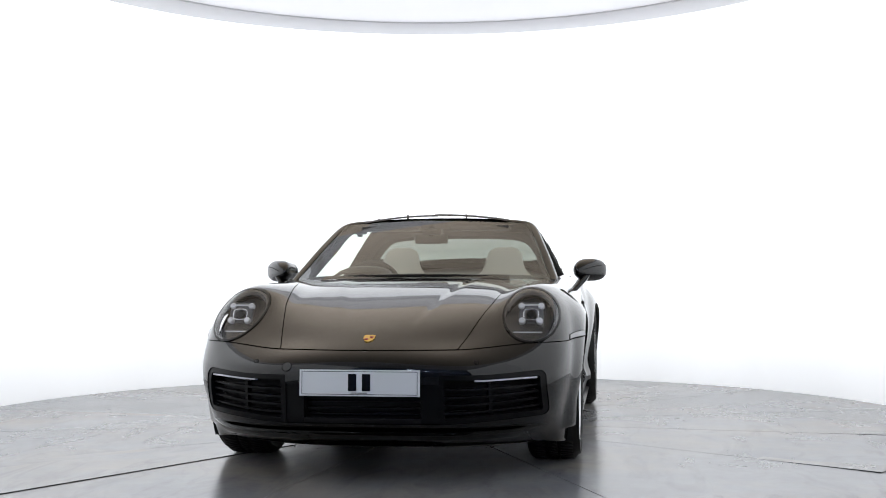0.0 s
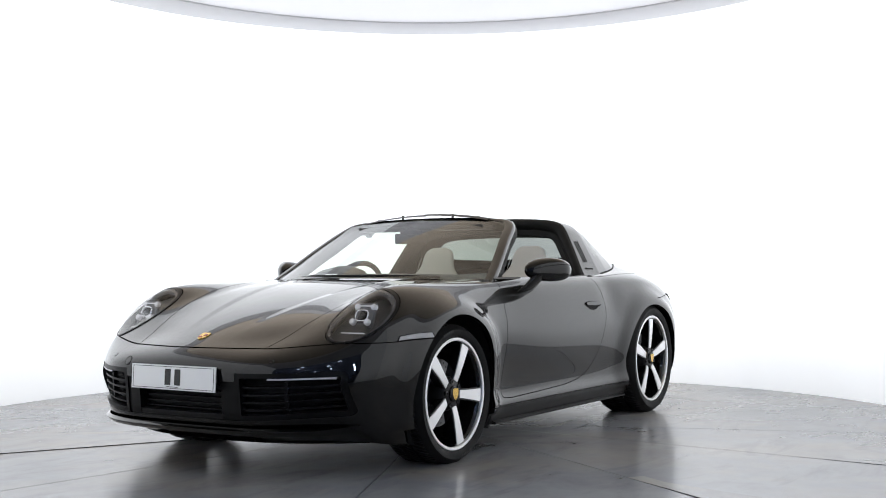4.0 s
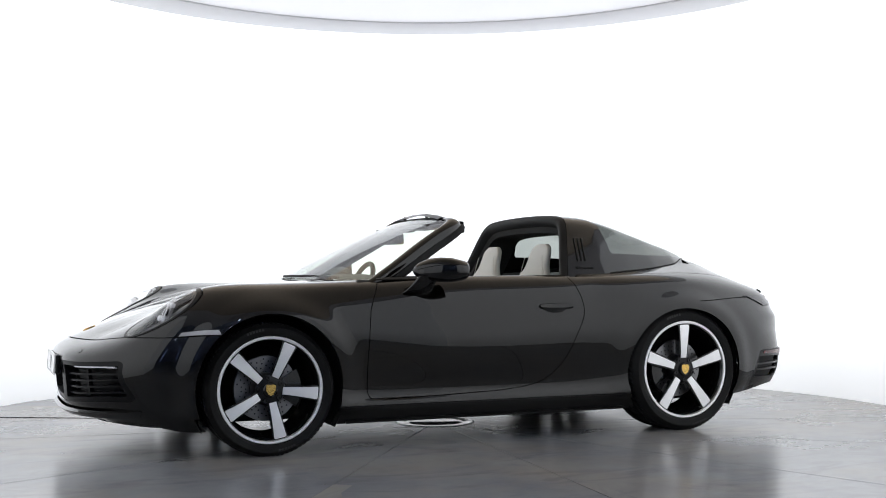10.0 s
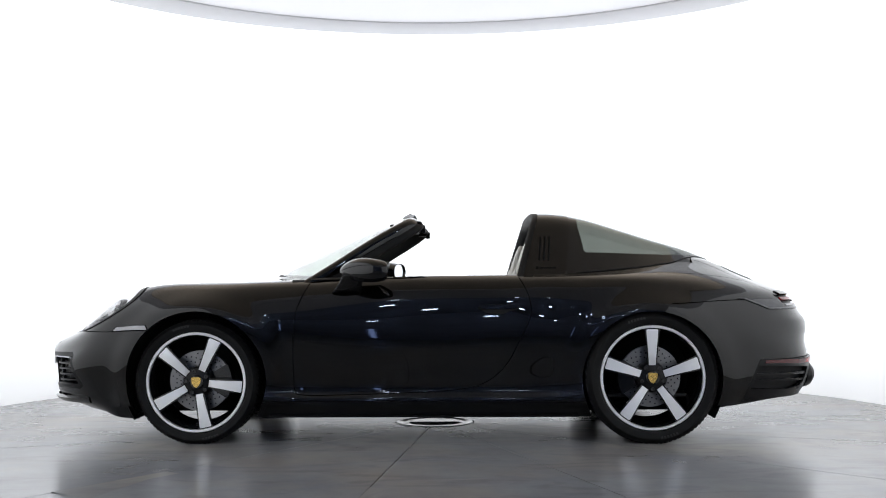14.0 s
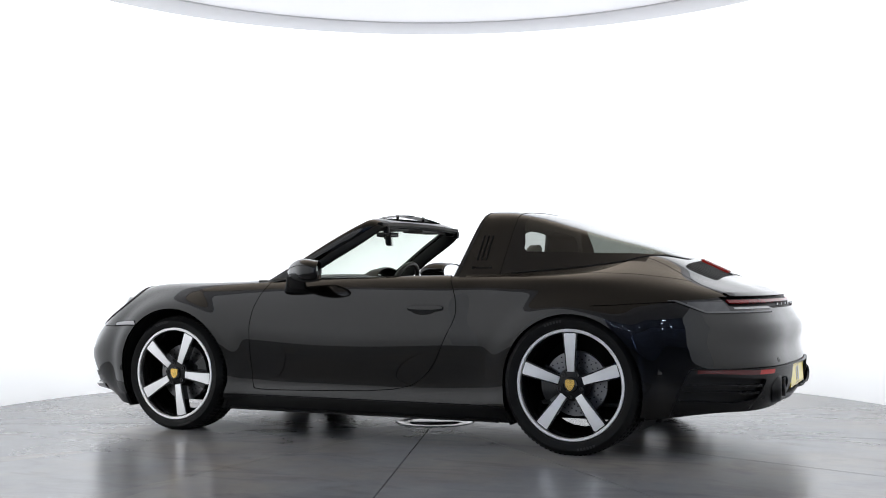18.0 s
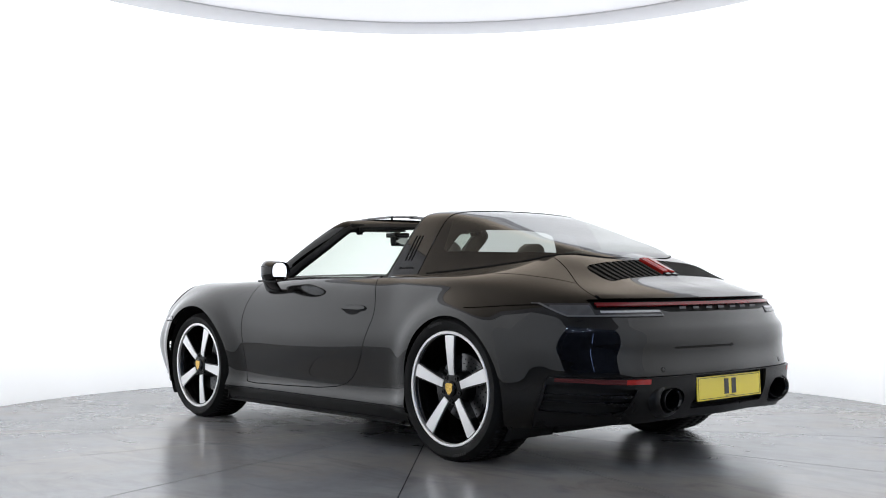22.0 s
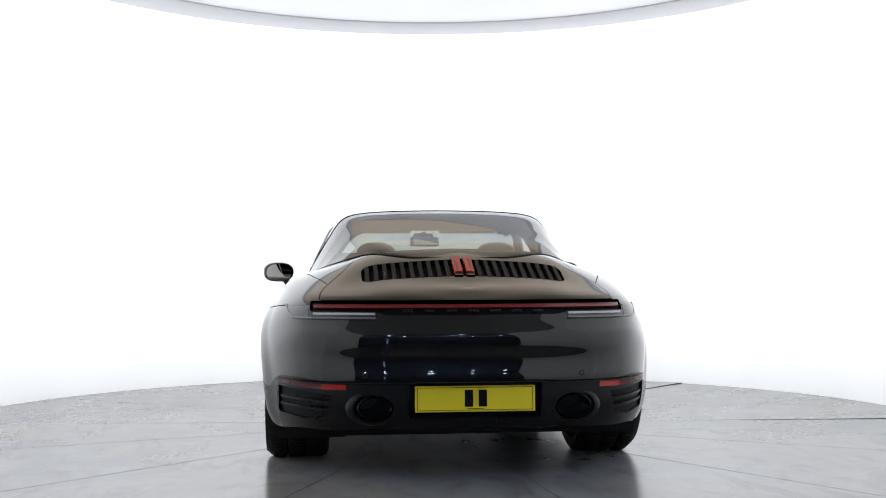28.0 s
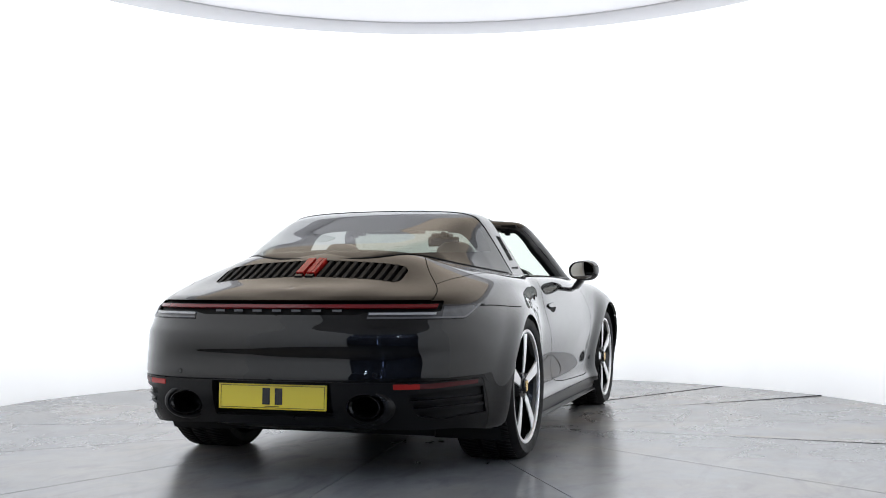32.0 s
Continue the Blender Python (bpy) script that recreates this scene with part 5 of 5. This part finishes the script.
# ---- doors: mirrors and handles ----
for s in (1, -1):
    hd = strip(Skin(), lambda x, y, z: 1 - np.abs((x + .405) / .104) ** 3.2 - np.abs((z - .730) / .0125) ** 3.2, lambda x, y, z: y - .6)
    hd.offset(.009).build("door_handle", PAINT, doors[s], side=s, edge=.02, label="flush body-coloured door handle")
    # dark patch on the skin: gap line and recess shade put into colour
    dk = strip(Skin(), lambda x, y, z: np.maximum(1 - np.abs((x + .405) / .109) ** 3.2 - np.abs((z - .727) / .0185) ** 3.2, 1 - ((x + .395) / .066) ** 2 - ((z - .712) / .0200) ** 2), lambda x, y, z: y - .6)
    dk.offset(.0015).build("recess_shade", DARK, doors[s], side=s, edge=0, label="dark patch for the gap and shaded recess round the handle")
    rows = []
    for x, y, z, w, h in spline(((.232, .920, .930, .096, .058), (.262, .924, .931, .101, .063), (.305, .925, .933, .100, .065), (.355, .912, .934, .084, .060), (.405, .892, .931, .056, .044),
                                 (.435, .878, .927, .030, .026), (.448, .870, .925, .008, .008)), 4):
        rows.append([(x - .38 * w * c, s * (y + .925 * w * c), z + h * e) for c, e in
                     ((math.copysign(abs(math.cos(a)) ** .8, math.cos(a)), math.copysign(abs(math.sin(a)) ** .85, math.sin(a))) for a in np.linspace(0, 2 * math.pi, 37)[:-1])])
    mir = loft_part("door_mirror", rows, PAINT, car, close=True, caps=True, label="body-coloured door mirror", smooth=50)
    rim = np.array(rows[0])
    mid, back = rim.mean(axis=0), np.array((-.925, -.38 * s, 0))
    loft_part("mirror_glass", [mid + (rim - mid) * k + back * .004 for k in (.88, .5, .02)], MIRROR, mir, close=True, label="mirror glass", smooth=60)
    loft_part("mirror_rim", [mid + (rim - mid) * 1.0, mid + (rim - mid) * 1.0 + back * .012, mid + (rim - mid) * .95 + back * .016, mid + (rim - mid) * .88 + back * .006], BLACK_GLOSS, mir, close=True, smooth=60)
    low = [k for k in range(36) if math.sin(2 * math.pi * k / 36) < -.30]
    under = [[np.array(r).mean(axis=0) + (np.array(r[k]) - np.array(r).mean(axis=0)) * 1.014 for k in low] for r in rows[1:-3]]
    loft_part("mirror_underside", under, BLACK_GLOSS, mir, label="black lower half of the mirror", smooth=60)
    foot = []
    for t in np.linspace(0, 1, 7):
        cx, cy, cz = .375 + .040 * t, .902 - .060 * t - .012 * t * t, .900 - .088 * t
        wx, wy = .060 + .022 * t * t, .030 - .006 * t
        foot.append([(cx + wx * math.cos(a), s * (cy + wy * math.sin(a)), cz) for a in np.linspace(0, 2 * math.pi, 25)[:-1]])
    loft_part("mirror_foot", foot, BLACK_GLOSS, mir, close=True, caps=True, label="gloss black mirror foot", smooth=60)
    side = [r[2] for r in rows[1:-2]]
    part("mirror_seam", tube([(p[0], p[1], p[2]) for p in side], .0018, 6), DARK, mir)

# ---- rear end ----
tail = Skin().cut(lambda x, y, z: -1.63 - x)


def tail_low(x):
    """Lower edge of the tail lights, rising to a point at the fender."""
    return .710 + .058 * np.clip((x + 1.88) / .15, 0, 1)


clear = strip(tail, lambda x, y, z: z - tail_low(x), lambda x, y, z: .772 - z, yband(.42, 9)[0], lambda x, y, z: -1.70 - x, lambda x, y, z: -tail_recess(x, y, z))
tail_rim = strip(clear, lambda x, y, z: z - tail_low(x) - .002, lambda x, y, z: tail_low(x) + .009 - z)
strip_ = strip(tail, lambda x, y, z: tail_recess(x, y, z) + .004)
red = strip(tail, *zband(.7600, .7740), yband(-1, .690)[1], lambda x, y, z: -1.775 - x)
line = strip(tail, *zband(.7285, .7375), *yband(.425, .69), lambda x, y, z: -1.80 - x)
cen = strip_.offset(-.013).build("tail_strip", STRIP, car, both=True, edge=.02, label="gloss black strip across the tail")
red.offset(.003).build("light_bar", RED_DARK, cen, both=True, edge=.012, label="dark red full-width light bar")
for s in (1, -1):
    t = clear.offset(.003).build("tail_light", TAIL_LENS, car, side=s, edge=.012, label="smoky dark tail light lens")
    tail_rim.offset(.006).build("lens_rim", LENS_RIM, t, side=s, edge=.008, label="pale lower rim of the lens")
    strip(clear, yband(.712, 9)[0], lambda x, y, z: z - tail_low(x) - .008, lambda x, y, z: .764 - z, lambda x, y, z: -1.79 - x).offset(.0045).build(
        "lens_end", TAIL_PALE, t, side=s, edge=.006, label="pale outer end of the lens")
    line.offset(.0055).build("light_line", CLEAR_LENS, t, side=s, edge=.006, label="pale light strip")
for k in range(7):
    y = .285 - .095 * k
    p, n = nearest(-2.17, abs(y), .748)
    part("letter_bar", box_bm(.006, .046, .0115, .002, (p[0] + .004, y, .748)), LETTER, cen)

strip(lid_inner).offset(-.028).build("grille_back", DARK, car, both=True, edge=0, label="black grille recess")
grille = new("lid_grille")
grille.parent = car
tagged(grille, "black engine lid grille with upright slats")
for k in range(10):
    for s in (1, -1):
        y0 = .064 + .0415 * k
        strip(lid_inner, *yband(y0, y0 + .019)).offset(.001).build("grille_slat", RUBBER, grille, side=s, edge=.026)
for s in (1, -1):
    strip(lid_inner, *yband(.008, .030), lambda x, y, z: x + 1.85).offset(.013).build("brake_light", RED_LENS, grille, side=s, edge=.03, label="red raised third brake light")
    strip(lid_inner, *yband(.032, .046), lambda x, y, z: x + 1.85).offset(.012).build("brake_light", RED_LENS, grille, side=s, edge=.03, label="red raised third brake light")
for s in (1, -1):
    strip(lid_inner, *yband(.008, .046), lambda x, y, z: -1.853 - x).offset(.006).build("brake_light_foot", BLACK_GLOSS, grille, side=s, edge=.03)
# lid lip and shut line under the rear glass
strip(Skin(), lambda x, y, z: lid_area(x, y, z) - .006, lambda x, y, z: z - .7885, lambda x, y, z: .806 - z).offset(.007).build("lid_lip", PAINT, car, both=True, edge=.02, label="body-coloured spoiler lip")

low = Skin().cut(lambda x, y, z: -1.75 - x)
strip(low, plate_recess).offset(-.03).build("plate_recess", BLACK_TRIM, car, both=True, edge=0)
for s in (1, -1):
    strip(low, side_vent).offset(proud(.018, -.035)).build("vent_recess", DARK, car, side=s, edge=0)
    for z0 in (.318, .352):
        strip(low, side_vent, *zband(z0, z0 + .012)).offset(proud(.018, -.006)).build("vent_fin", BLACK_TRIM, car, side=s, edge=.03)
    glow = strip(low, lambda x, y, z: z - (.415 + .006 * ramp(y, .68, .82)), lambda x, y, z: .438 - z, *yband(.545, .835), lambda x, y, z: -1.80 - x).offset(proud(.018, .003))
    refl = strip(glow, yband(0, .655)[1]).build("rear_reflector", RED_LENS, car, side=s, edge=.012, label="red rear reflector")
    strip(glow, yband(.655, 9)[0]).build("reflector_end", REFLECTOR, refl, side=s, edge=.012, label="dull mauve end of the reflector")
    lathe_part("exhaust_surround", [(.122, -.040), (.116, -.012), (.106, .002), (.095, .006), (.086, .001), (.079, -.016), (.079, -.06)], BLACK_TRIM, car, segs=48,
               m=pose(-2.174, s * .432, .338, 0, 0, 90 + s * 9) @ Matrix.Diagonal((1, 1, .68, 1)), label="satin black swell round the tailpipe")
    pipe = lathe_part("exhaust_pipe", [(.074, -.01), (.076, .012), (.071, .016), (.064, .008), (.060, -.05), (.058, -.16), (0, -.16)], BLACK_GLOSS, car, segs=40,
                      m=pose(-2.182, s * .432, .338, 0, 0, 90 + s * 6) @ Matrix.Diagonal((1, 1, .66, 1)), label="gloss black oval tailpipe")
    lathe_part("pipe_ring", [(.0755, .010), (.076, .0165), (.0745, .018), (.0735, .014)], LETTER, pipe, segs=40, closed=True)
# diffuser blade under the valance
loft_part("diffuser", [[(x + .16 * (abs(y) / .66) ** 3, y, z + .02 * (abs(y) / .6) ** 2) for y in np.linspace(-.66, .66, 15)] for x, z in ((-2.155, .258), (-2.125, .236), (-1.95, .20), (-1.6, .175))], BLACK_TRIM, car,
          label="black rear diffuser", thick=.012)
loft_part("front_lip", [[(x - .30 * (abs(y) / .74) ** 2.6, y, z) for y in np.linspace(-.74, .74, 25)] for x, z in ((1.96, .162), (2.005, .153), (1.96, .143), (1.68, .15))], BLACK_TRIM, car,
          label="black lower front lip", thick=.008)
for s in (1, -1):
    loft_part("sill_blade", [[(x, s * y, z) for y, z in ((.862, .158), (.884, .150), (.884, .142), (.80, .140))] for x in (.83, .4, 0, -.4, -.83)], SILL, car, caps=False, label="black sill blade", thick=.006)

# small covers and sensors on the bumpers
for name, x, y, z, r in (("tow_cover", 2.17, -.33, .512, .022), ("parking_sensor", 2.10, .49, .53, .010), ("parking_sensor", 2.10, -.49, .53, .010),
                         ("parking_sensor", -2.18, .47, .475, .010), ("parking_sensor", -2.18, -.47, .475, .010)):
    p, n = nearest(x, abs(y), z)
    n = Vector((n[0], n[1] * math.copysign(1, y), n[2]))
    m = Matrix.Translation((p[0], p[1] * math.copysign(1, y), p[2])) @ n.to_track_quat("Y", "Z").to_matrix().to_4x4()
    lathe_part(name, [(r, -.004), (r + .0012, .0008), (r - .0012, .0008), (r - .002, -.002)], DARK, car, segs=24, m=m)
    lathe_part(name, [(0, .0012), (r - .002, .0010), (r - .0015, -.004)], PAINT, car, segs=24, m=m)


# ---- motion: turntable and car turn together ----
def motions():
    times = [0, .1] + [.5 * k for k in range(1, 64)] + [31.9, 32.0]
    walk(table, [(t, pose(0, 0, 0, 0, 0, table_angle(t))) for t in times])
    offset = pose(.0394, .0420, 0)
    walk(car, [(t, pose(0, 0, 0, 0, 0, table_angle(t)) @ offset) for t in times])


motions()
